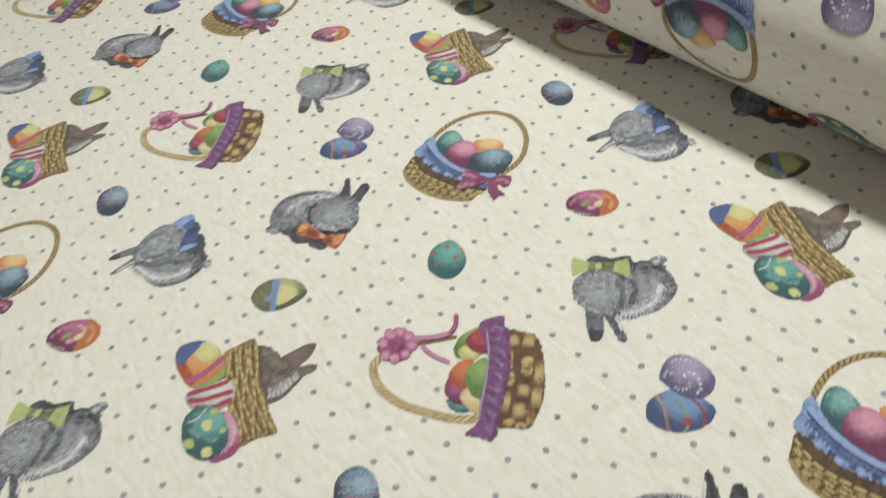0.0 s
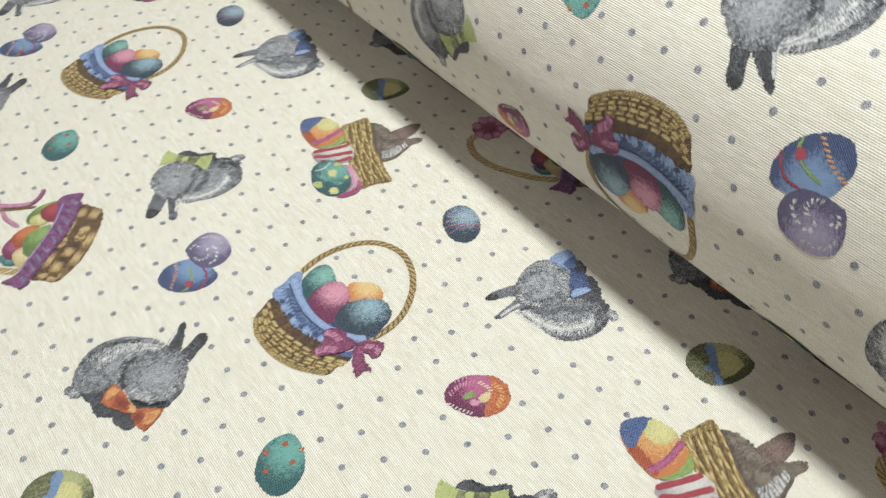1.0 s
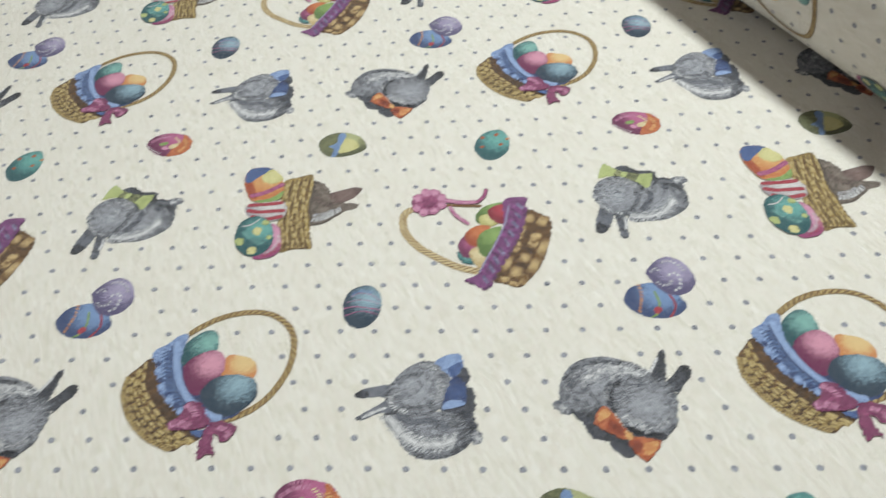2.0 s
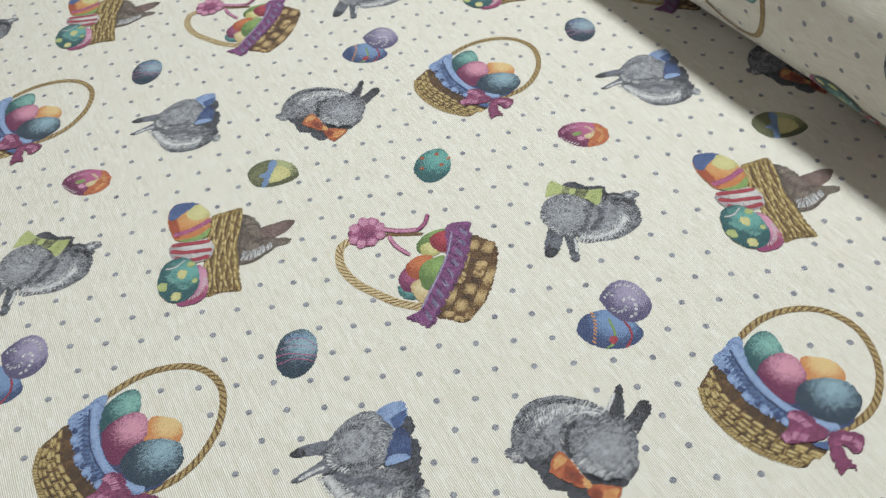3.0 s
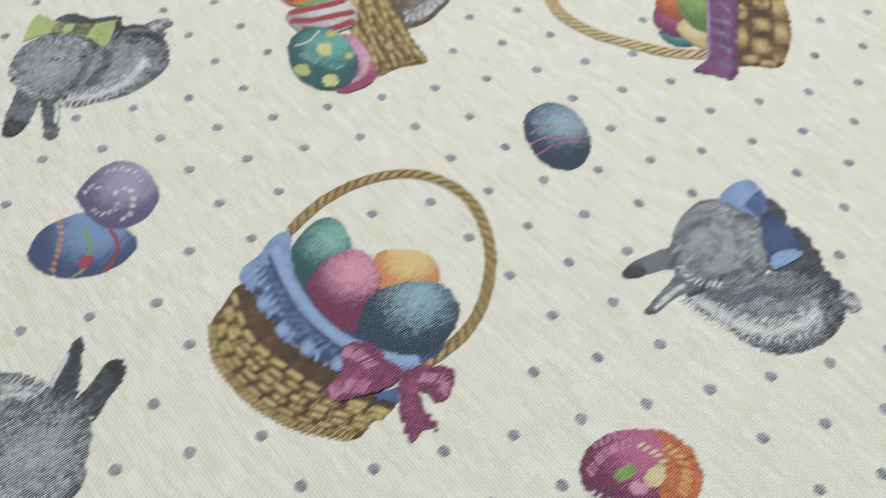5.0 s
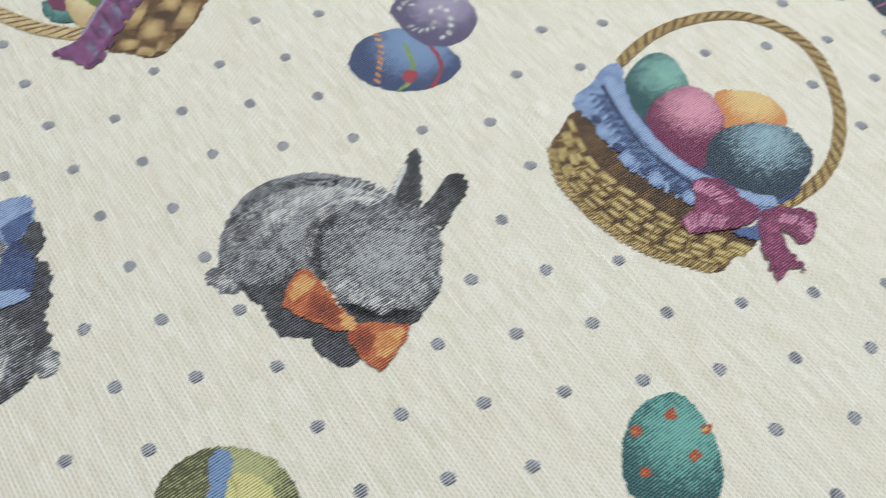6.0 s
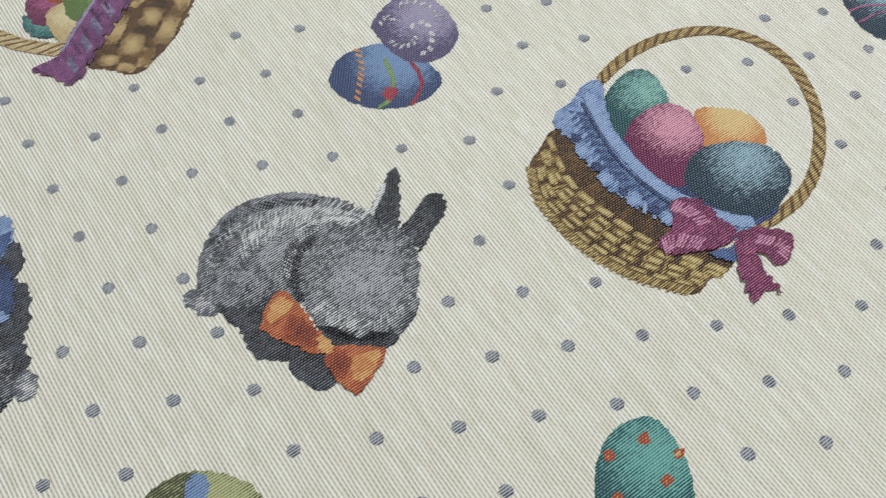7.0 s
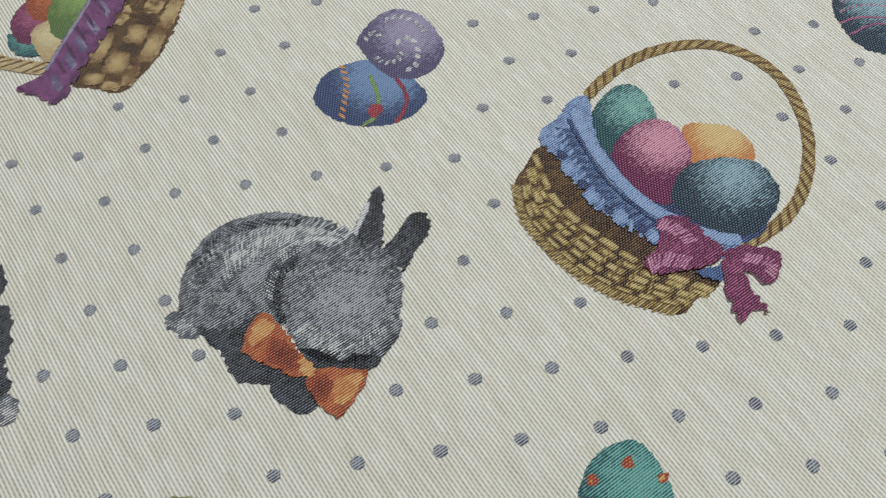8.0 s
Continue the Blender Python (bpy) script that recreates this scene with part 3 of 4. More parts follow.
dash("fleck", "silver", (0.2, 0.7), [(9.5, 31.0), (14.5, 32.0), (19.5, 28.5), (22.5, 23.0)], 2.4, 7, 0.45, 0.5)
dash("fleck", "silver", (0.1, 0.5), [(1.8, 23.3), (4.8, 26.6), (7.3, 23.6)], 2, 4, 0.5, 0.4)
dash("dotted_line", "apricot", (0.2, 1.0), [(-7.0, 13.8), (-6.5, 5.9), (-7.9, -1.0), (-9.6, -7.7)], 2.2, 9, 0.45, 0.6)
band("green_line", "leaf", (0.3, 0.6), [(1.4, 8.7), (2.7, 2.0), (2.9, -3.3), (0.8, -9.0), (-3.6, -11.9)], 1.3)
blob("diamond", "red", (0.3, 0.5), [(-0.9, -5.7), (2.0, -3.4), (4.4, -5.9), (0.8, -9.5)])
band("red_line", "red", (0.5, 0.9), [(9.5, 5.7), (11.6, 1.0), (12.1, -4.3), (10.0, -9.1), (7.3, -12.2)], 1.3)

begin("grey_blue_bow_motif", 0.235, -0.01, "plain grey woven shape with a blue bow")
blob("underside", "navy", (0.8, 0.6), [(14.1, 31.5), (18.6, 31.5), (21.1, 23.7), (19.0, 19.7), (22.8, 14.9), (23.9, 6.0), (22.2, -0.2), (24.3, -7.0), (19.0, -12.2), (6.4, -0.6), (3.4, 9.7), (9.9, 22.5)])
blob("body", "grey", (0.45, 0.95), [(-26.0, 4.0), (-18.6, 8.0), (-5.3, 2.9), (7.5, 2.6), (18.3, -3.0), (20.9, -13.9), (18.3, -19.7), (10.1, -24.7), (1.5, -26.2), (-8.2, -25.0), (-15.4, -19.4), (-19.9, -10.7), (-25.1, -3.7)])
dash("streak", "silver", (0.0, 0.8), [(-24.3, 1.2), (-18.8, -7.1), (-10.9, -14.8), (0.4, -17.7), (12.8, -14.8)], 10, 26, 0.5, 0.5)
band("streak", "silver", (0.15, 0.6), [(-24.3, 1.2), (-18.8, -7.1), (-10.9, -14.8), (0.4, -17.7), (12.8, -14.8)], 5.0)
band("streak", "slate", (0.5, 0.5), [(-20.4, 1.6), (-11.4, -3.3), (-0.8, -3.0), (9.0, -8.2)], 4.0)
blob("tuft", "silver", (0.4, 1.1), [(22.7, -9.3), (26.5, -11.1), (26.3, -17.3), (21.6, -17.6), (20.7, -13.4)])
blob("lobe", "slate", (0.3, 0.7), [(-21.4, 20.7), (-32.3, 20.3), (-41.1, 17.7), (-43.7, 14.7), (-39.5, 12.8), (-29.9, 13.2), (-22.7, 12.2)])
blob("lobe", "slate", (0.2, 0.7), [(-22.7, 12.2), (-31.5, 7.2), (-40.1, 1.8), (-42.3, -0.4), (-38.9, -1.4), (-30.8, 2.0), (-22.1, 4.4)])
band("streak", "silver", (0.2, 0.5), [(-38.5, 0.2), (-30.1, 4.5), (-25.5, 6.1)], 2.0)
blob("tip", "navy", (0.7, 1.0), [(-38.9, 18.0), (-42.9, 16.3), (-43.5, 13.9), (-38.9, 12.8), (-35.9, 14.7)])
blob("round", "grey", (0.2, 0.8), [(-25.3, 18.2), (-19.5, 27.5), (-10.9, 34.6), (-2.4, 36.5), (5.5, 32.8), (9.9, 22.5), (7.7, 10.8), (2.2, 2.9), (-8.0, 0.9), (-19.9, 3.3), (-26.0, 10.2)])
dash("light_patch", "silver", (0.3, 1.0), [(4.5, 28.5), (5.0, 22.0), (4.0, 15.5), (1.0, 10.0)], 5, 18, 0.55, 0.5)
dash("light_patch", "silver", (0.55, 1.1), [(-1.0, 25.5), (0.5, 19.5), (-1.5, 12.5)], 4, 13, 0.5, 0.5)
dash("shade", "slate", (0.5, 1.0), [(-20.0, 22.0), (-13.0, 27.5), (-6.0, 27.0)], 4, 14, 0.45, 0.5)
dash("shade", "slate", (0.6, 1.1), [(-14.0, 5.0), (-6.0, 5.5), (0.0, 8.5)], 3.4, 13, 0.5, 0.5)
dash("light_patch", "silver", (0.6, 1.1), [(-22.0, 15.0), (-15.0, 14.0), (-9.0, 17.0), (-6.0, 22.0)], 4, 17, 0.45, 0.5)
dash("light_patch", "silver", (0.1, 0.8), [(-23.6, 12.9), (-22.1, 6.7), (-13.8, 2.6)], 3, 9, 0.5, 0.5)
dash("light_patch", "silver", (0.2, 0.9), [(-7.9, 33.5), (-2.3, 33.3), (1.1, 29.7)], 3, 7, 0.5, 0.5)
blob("bow_loop", "sky", (0.1, 0.5), [(1.3, 35.4), (7.7, 39.8), (14.8, 40.4), (17.4, 35.8), (16.2, 29.6), (10.9, 24.2), (5.6, 29.7)])
blob("bow_fold", "denim", (0.1, 0.6), [(8.4, 30.1), (16.0, 34.9), (16.1, 29.9), (11.3, 24.6)])
blob("bow_loop", "denim", (0.4, 1.0), [(10.9, 24.2), (15.2, 24.7), (18.6, 16.8), (17.8, 6.6), (11.4, 4.5), (5.8, 4.0), (6.5, 11.1)])
blob("bow_spot", "sky", (0.1, 0.4), [(7.0, 8.6), (15.4, 9.7), (17.8, 6.6), (11.4, 4.5), (5.8, 4.0)])

begin("grey_green_bow_motif", 0.363, 0.149, "plain grey woven shape with a green bow")
blob("underside", "navy", (0.8, 0.6), [(-4.4, 32.6), (2.4, 37.6), (12.5, 32.2), (22.8, 30.6), (23.7, 24.0), (31.5, 22.7), (40.9, 13.3), (23.7, 9.8), (8.7, 10.3), (-5.3, 19.6)])
blob("tuft", "silver", (0.5, 1.1), [(32.9, 22.3), (41.6, 24.1), (43.3, 18.2), (36.4, 16.8)])
blob("body", "grey", (0.4, 0.9), [(9.6, 15.5), (23.3, 21.7), (36.8, 17.6), (40.7, 10.1), (40.5, -2.8), (35.3, -10.0), (24.3, -16.3), (13.3, -17.7), (3.1, -17.7), (-0.9, -13.8), (0.8, -0.6)])
dash("streak", "silver", (0.0, 0.8), [(0.5, -12.6), (12.6, -13.2), (24.4, -8.5), (32.2, 2.3)], 9, 20, 0.5, 0.5)
band("streak", "silver", (0.15, 0.6), [(0.5, -12.6), (12.6, -13.2), (24.4, -8.5), (32.2, 2.3)], 4.0)
band("streak", "slate", (0.6, 0.6), [(8.8, -7.6), (16.3, 3.1), (16.8, 11.2)], 4.0)
blob("lobe", "slate", (0.4, 0.8), [(-17.5, -3.2), (-9.4, -8.0), (-13.6, -21.3), (-18.2, -26.7), (-22.5, -25.3), (-22.5, -17.5)])
blob("lobe", "slate", (0.4, 0.8), [(-8.6, -7.0), (-1.8, -12.7), (-2.4, -25.0), (-2.9, -31.0), (-7.1, -31.6), (-8.5, -20.9)])
blob("tip", "navy", (0.7, 1.0), [(-22.3, -18.4), (-18.2, -18.2), (-14.6, -21.8), (-18.2, -26.7), (-22.5, -25.3)])
band("streak", "silver", (0.0, 0.6), [(-3.2, -13.1), (-2.9, -18.7), (-3.8, -24.5)], 2.0)
blob("round", "grey", (0.2, 0.8), [(-19.0, 17.3), (-12.4, 24.4), (0.9, 27.0), (10.5, 17.5), (10.8, 5.0), (4.0, -8.2), (-4.5, -12.2), (-14.4, -8.1), (-19.3, 0.9), (-21.2, 9.0)])
dash("light_patch", "silver", (0.3, 1.0), [(-10.0, 19.5), (-4.0, 21.5), (3.0, 20.5), (8.0, 14.5)], 5, 19, 0.55, 0.5)
dash("light_patch", "silver", (0.6, 1.1), [(-16.0, 8.0), (-9.0, 11.0), (-1.0, 11.0), (5.0, 6.0)], 4, 19, 0.45, 0.5)
dash("shade", "slate", (0.6, 1.1), [(7.5, 10.0), (8.0, 3.0), (3.0, -6.0)], 3.4, 14, 0.5, 0.5)
dash("streak", "silver", (0.6, 1.1), [(17.0, 15.0), (26.0, 14.5), (34.0, 10.0), (37.0, 2.0)], 4.5, 20, 0.45, 0.5)
dash("shade", "slate", (0.6, 1.1), [(12.0, 13.5), (22.0, 18.5), (32.0, 16.5), (38.5, 9.0)], 3.2, 22, 0.5, 0.5)
blob("bow_loop", "lime", (0.1, 0.3), [(-10.5, 39.6), (-4.8, 35.2), (2.2, 29.9), (1.5, 26.8), (-8.4, 26.8), (-15.5, 25.9)])
blob("bow_loop", "lime", (0.6, 0.1), [(2.2, 29.9), (13.7, 27.9), (21.5, 27.1), (16.4, 13.7), (11.1, 18.7), (0.9, 27.0)])
blob("bow_fold", "olive", (0.5, 1.0), [(-2.1, 32.8), (2.7, 29.7), (12.2, 27.9), (8.2, 21.1), (1.3, 26.4), (-4.6, 26.9)])
blob("knot", "lime", (0.0, 0.5), [(1.3, 30.7), (4.5, 29.6), (2.7, 25.4), (-0.5, 26.5)])
dash("light_patch", "silver", (0.2, 0.9), [(-19.7, 9.9), (-17.7, 1.2), (-12.4, -7.0), (-3.7, -10.4)], 3, 12, 0.5, 0.5)

begin("straw_bundle_motif", 0.12, 0.16, "woven picture of painted eggs beside a straw bundle")
blob("brown_shape", "taupe", (0.4, 0.95), [(26.8, 23.3), (35.4, 21.3), (41.2, 12.5), (44.6, 7.3), (52.0, 1.7), (52.2, -6.1), (44.4, -13.9), (37.3, -18.3), (30.6, -20.1), (27.3, -15.0), (26.0, 2.4)])
blob("dark_rim", "taupe", (0.95, 1.1), [(27.0, 22.8), (30.6, 22.5), (29.9, 1.1), (31.0, -16.3), (27.3, -15.0), (26.2, 2.3)])
band("dark_rim", "taupe", (0.9, 1.1), [(30.7, -19.4), (38.7, -18.0), (45.9, -12.5), (52.1, -6.9)], 1.8)
blob("lobe", "mauve", (0.35, 0.95), [(40.9, 10.1), (48.2, 13.4), (56.8, 15.9), (62.3, 15.4), (62.5, 11.6), (57.9, 5.0), (49.1, 0.7), (42.5, 1.7)])
blob("lobe", "taupe", (0.6, 0.8), [(50.3, -0.5), (57.2, 0.4), (61.3, -1.3), (60.7, -5.0), (53.3, -7.3), (49.2, -8.2)])
dash("light_patch", "silver", (0.0, 0.7), [(31.5, -14.0), (37.5, -13.5), (44.0, -9.5), (50.0, -5.0)], 5, 17, 0.75, 0.4)
dash("light_patch", "silver", (0.2, 0.9), [(31.5, -10.0), (38.0, -9.5), (45.0, -6.0)], 3.4, 13, 0.6, 0.4)
dash("streak", "taupe", (0.0, 0.5), [(31.0, 18.0), (36.0, 14.0), (39.0, 7.0), (43.0, 2.0)], 5, 15, 0.45, 0.5)
dash("shade", "mauve", (0.8, 1.2), [(31.5, 8.0), (36.0, 2.0), (43.0, -1.5)], 4, 13, 0.45, 0.5)
blob("straw", "straw", (0.5, 0.95), [(7.0, 25.3), (15.5, 28.7), (25.9, 31.1), (27.9, 22.9), (27.0, 2.0), (29.2, -13.8), (31.6, -27.2), (34.0, -40.2), (28.2, -41.1), (20.7, -41.4), (11.8, -43.3), (9.1, -32.3), (7.7, -17.9), (6.5, 1.0), (7.5, 14.2)])
band("strand", "brown", (0.3, 1.1), [(10.2, 24.6), (10.8, 11.6), (8.7, -1.6), (10.4, -16.2), (9.9, -28.4), (12.9, -42.0)], 1.1)
band("strand", "pale_straw", (-0.1, 0.6), [(8.7, 26.4), (9.3, 13.2), (7.2, -0.0), (9.0, -14.7), (8.5, -26.9), (11.6, -40.5)], 1.5)
dash("strand_knot", "straw", (0.2, 0.9), [(8.7, 26.4), (9.3, 13.2), (7.2, -0.0), (9.0, -14.7), (8.5, -26.9), (11.6, -40.5)], 1.6, 9, 0.4, 0.9)
band("strand", "brown", (0.3, 1.1), [(13.2, 25.0), (11.9, 12.0), (13.5, -2.7), (11.8, -16.0), (15.0, -29.4), (14.8, -41.4)], 1.1)
band("strand", "pale_straw", (-0.1, 0.6), [(11.7, 26.7), (10.4, 13.7), (12.1, -1.1), (10.3, -14.5), (13.6, -27.9), (13.4, -40.0)], 1.5)
dash("strand_knot", "straw", (0.2, 0.9), [(11.7, 26.7), (10.4, 13.7), (12.1, -1.1), (10.3, -14.5), (13.6, -27.9), (13.4, -40.0)], 1.6, 11, 0.4, 0.9)
band("strand", "brown", (0.3, 1.1), [(16.3, 25.4), (16.4, 11.3), (15.0, -2.6), (16.4, -16.9), (16.9, -29.3), (19.8, -41.9)], 1.1)
band("strand", "pale_straw", (-0.1, 0.6), [(14.8, 27.1), (14.9, 13.0), (13.6, -1.0), (15.0, -15.4), (15.6, -27.8), (18.4, -40.5)], 1.5)
dash("strand_knot", "straw", (0.2, 0.9), [(14.8, 27.1), (14.9, 13.0), (13.6, -1.0), (15.0, -15.4), (15.6, -27.8), (18.4, -40.5)], 1.6, 8, 0.4, 0.9)
band("strand", "brown", (0.3, 1.1), [(19.3, 25.7), (18.0, 11.6), (19.3, -3.5), (18.3, -16.9), (21.6, -30.1), (22.1, -41.5)], 1.1)
band("strand", "pale_straw", (-0.1, 0.6), [(17.8, 27.5), (16.6, 13.3), (17.9, -1.9), (16.9, -15.4), (20.2, -28.6), (20.8, -40.1)], 1.5)
dash("strand_knot", "straw", (0.2, 0.9), [(17.8, 27.5), (16.6, 13.3), (17.9, -1.9), (16.9, -15.4), (20.2, -28.6), (20.8, -40.1)], 1.6, 12, 0.4, 0.9)
band("strand", "brown", (0.3, 1.1), [(22.4, 26.1), (22.8, 10.8), (20.5, -3.4), (23.2, -17.9), (23.3, -29.9), (27.4, -42.1)], 1.1)
band("strand", "pale_straw", (-0.1, 0.6), [(20.9, 27.9), (21.4, 12.5), (19.1, -1.8), (21.8, -16.3), (21.9, -28.4), (26.1, -40.6)], 1.5)
dash("strand_knot", "straw", (0.2, 0.9), [(20.9, 27.9), (21.4, 12.5), (19.1, -1.8), (21.8, -16.3), (21.9, -28.4), (26.1, -40.6)], 1.6, 10, 0.4, 0.9)
band("strand", "brown", (0.3, 1.1), [(25.5, 26.5), (24.2, 11.2), (25.1, -4.4), (24.8, -17.8), (28.2, -30.8), (29.5, -41.6)], 1.1)
band("strand", "pale_straw", (-0.1, 0.6), [(24.0, 28.2), (22.7, 12.8), (23.7, -2.8), (23.4, -16.3), (26.8, -29.3), (28.2, -40.2)], 1.5)
dash("strand_knot", "straw", (0.2, 0.9), [(24.0, 28.2), (22.7, 12.8), (23.7, -2.8), (23.4, -16.3), (26.8, -29.3), (28.2, -40.2)], 1.6, 9, 0.4, 0.9)
band("strand", "pale_straw", (-0.1, 0.6), [(27.1, 28.6), (27.0, 12.3), (25.4, -2.9), (27.8, -17.1), (29.0, -29.3), (33.0, -40.6)], 1.5)
dash("strand_knot", "straw", (0.2, 0.9), [(27.1, 28.6), (27.0, 12.3), (25.4, -2.9), (27.8, -17.1), (29.0, -29.3), (33.0, -40.6)], 1.6, 11, 0.4, 0.9)
blob("egg", "pink", (-0.15, 1.25), [(0.6, -17.4), (8.8, -20.0), (12.7, -33.5), (12.1, -43.4), (6.5, -48.2), (-3.2, -48.7), (-5.1, -39.6), (-0.7, -29.2)])
dash("fleck", "white", (0.0, 0.7), [(-1.0, -44.5), (5.0, -43.0), (10.0, -37.0), (10.5, -28.0)], 3, 14, 0.4, 0.6)
dash("fleck", "red", (0.2, 0.9), [(2.5, -46.5), (9.0, -43.0), (12.0, -35.0)], 2.4, 10, 0.4, 0.6)
blob("egg", "white", (-0.15, 0.95), [(-16.8, -0.9), (-13.0, 3.5), (-3.8, 4.3), (6.8, 4.7), (12.2, -0.8), (11.3, -11.0), (2.8, -14.9), (-4.8, -14.2), (-13.0, -9.8)])
band("stripe", "red", (0.3, 0.7), [(-15.7, 1.7), (-7.8, 1.8), (1.4, 2.3), (9.3, 3.1)], 3.3)
band("stripe", "red", (0.3, 0.7), [(-15.6, -3.1), (-6.9, -5.2), (2.2, -5.1), (11.6, -4.8)], 3.3)
band("stripe", "red", (0.3, 0.7), [(-11.7, -9.1), (-2.2, -12.5), (10.6, -10.4)], 3.3)
blob("egg", "apricot", (-0.05, 1.25), [(-22.2, 27.9), (-20.0, 38.6), (-11.4, 40.9), (-3.2, 38.2), (4.5, 29.4), (7.9, 16.1), (5.9, 6.9), (-3.7, 4.7), (-12.9, 6.1), (-19.1, 16.2)])
blob("dark_side", "rust", (0.1, 0.5), [(-21.9, 26.6), (-19.8, 35.3), (-16.1, 25.9), (-10.8, 10.4), (-14.1, 7.6), (-18.8, 16.1)])
blob("blue_quarter", "denim", (0.2, 0.5), [(-22.2, 27.9), (-20.0, 38.6), (-11.4, 40.9), (-3.2, 38.2), (-10.4, 32.2), (-18.2, 24.6)])
blob("yellow_quarter", "yellow", (0.1, 0.5), [(-6.9, 36.0), (-3.2, 37.8), (2.0, 33.5), (5.7, 26.5), (-2.2, 22.6), (-10.0, 28.0)])
blob("green_quarter", "leaf", (0.1, 0.5), [(-11.6, 5.7), (-0.9, 8.0), (7.8, 14.9), (6.5, 7.1), (-2.5, 3.9)])
band("stripe", "rose", (0.2, 0.6), [(-15.8, 10.9), (-4.5, 14.2), (7.3, 22.3)], 4.0)
blob("egg", "teal", (-0.2, 1.5), [(-19.4, -25.0), (-17.6, -15.1), (-11.0, -10.1), (-3.3, -10.4), (3.8, -18.4), (7.3, -31.8), (4.6, -41.0), (-1.8, -46.2), (-10.2, -44.9), (-17.2, -36.5)])
dash("fleck", "seafoam", (0.0, 0.6), [(-14.0, -24.0), (-8.0, -31.0), (0.0, -36.0)], 3.4, 12, 0.4, 0.6)
band("white_line", "white", (0.2, 0.5), [(-16.5, -18.7), (-10.1, -17.5), (-4.7, -12.1)], 1.0)
blob("spot", "yellow", (0.1, 0.6), [(-8.1, -22.7), (-6.3, -20.1), (-2.8, -21.2), (-1.7, -24.8), (-3.5, -27.8), (-7.0, -26.2)])
blob("spot", "lime", (0.1, 0.6), [(-18.7, -32.0), (-17.0, -29.5), (-13.5, -30.6), (-12.4, -34.0), (-14.1, -36.9), (-17.5, -35.4)])
blob("spot", "yellow", (0.1, 0.6), [(-9.0, -40.7), (-7.3, -38.2), (-3.9, -39.3), (-2.8, -42.6), (-4.6, -45.5), (-8.0, -44.0)])
blob("spot", "lime", (0.1, 0.6), [(2.3, -29.5), (3.4, -27.9), (5.5, -28.6), (6.2, -30.7), (5.0, -32.5), (2.9, -31.6)])
blob("spot", "lime", (0.1, 0.6), [(-2.6, -15.3), (-1.3, -13.4), (1.1, -14.2), (1.9, -16.7), (0.6, -18.9), (-1.8, -17.8)])

begin("purple_basket_motif", 0.27, 0.145, "woven picture of a purple trimmed basket of eggs")
blob("basket", "brown", (0.45, 0.95), [(24.4, 0.9), (35.8, -2.9), (41.4, -10.9), (39.7, -26.2), (34.0, -44.9), (26.8, -56.8), (17.9, -65.9), (8.7, -63.0), (0.9, -59.5), (6.6, -46.8), (15.3, -27.8)])
blob("splint", "splint", (0.0, 1.3), [(25.7, -2.0), (28.9, -2.5), (31.6, -3.7), (30.5, -7.7), (28.8, -11.3), (25.9, -10.8), (23.1, -9.4), (24.3, -5.7)])
blob("splint", "splint", (0.0, 1.3), [(34.6, -4.2), (38.0, -4.8), (40.9, -6.0), (39.6, -10.7), (37.6, -14.8), (34.4, -14.4), (31.5, -12.8), (32.9, -8.5)])
blob("splint", "splint", (0.0, 1.3), [(21.2, -12.3), (23.5, -12.2), (25.2, -13.2), (23.2, -19.6), (20.9, -25.4), (18.8, -25.5), (17.0, -24.2), (19.0, -18.3)])
blob("splint", "splint", (0.0, 1.3), [(28.6, -20.5), (31.8, -20.8), (34.4, -22.0), (32.6, -27.7), (30.3, -32.8), (27.4, -32.5), (24.8, -31.0), (26.6, -25.8)])
blob("splint", "splint", (0.0, 1.3), [(34.7, -25.6), (37.5, -25.5), (39.6, -26.7), (37.0, -34.1), (34.2, -40.7), (31.6, -40.8), (29.5, -39.3), (32.0, -32.5)])
blob("splint", "splint", (0.0, 1.3), [(16.7, -27.5), (19.1, -27.8), (21.1, -28.7), (19.8, -33.0), (18.2, -36.9), (15.9, -36.7), (13.9, -35.5), (15.2, -31.5)])
blob("splint", "splint", (0.0, 1.3), [(20.8, -37.0), (24.2, -37.6), (27.2, -38.8), (26.1, -42.8), (24.4, -46.2), (21.2, -45.6), (18.2, -44.2), (19.3, -40.6)])
blob("splint", "splint", (0.0, 1.3), [(27.6, -41.5), (30.5, -41.7), (32.8, -42.8), (30.6, -49.2), (28.1, -55.0), (25.4, -54.9), (23.1, -53.4), (25.2, -47.5)])
blob("splint", "splint", (0.0, 1.3), [(10.3, -38.5), (13.1, -38.6), (15.4, -39.8), (13.5, -46.2), (11.1, -52.0), (8.5, -52.0), (6.2, -50.5), (8.1, -44.5)])
blob("splint", "splint", (0.0, 1.3), [(14.4, -48.1), (18.0, -48.7), (21.1, -50.0), (19.8, -54.6), (17.9, -58.7), (14.6, -58.1), (11.4, -56.6), (12.7, -52.3)])
blob("splint", "splint", (0.0, 1.3), [(19.9, -55.7), (22.2, -55.9), (24.1, -56.8), (22.8, -60.7), (21.2, -64.2), (19.1, -64.0), (17.2, -62.9), (18.4, -59.3)])
blob("splint", "splint", (0.0, 1.3), [(6.4, -55.9), (9.4, -56.6), (12.2, -57.6), (11.7, -59.9), (10.6, -61.8), (7.8, -61.2), (5.0, -60.0), (5.5, -57.9)])
blob("splint", "splint", (0.0, 1.3), [(12.0, -60.6), (14.9, -61.4), (17.7, -62.3), (17.4, -64.0), (16.5, -65.5), (13.7, -64.8), (10.9, -63.7), (11.2, -62.1)])
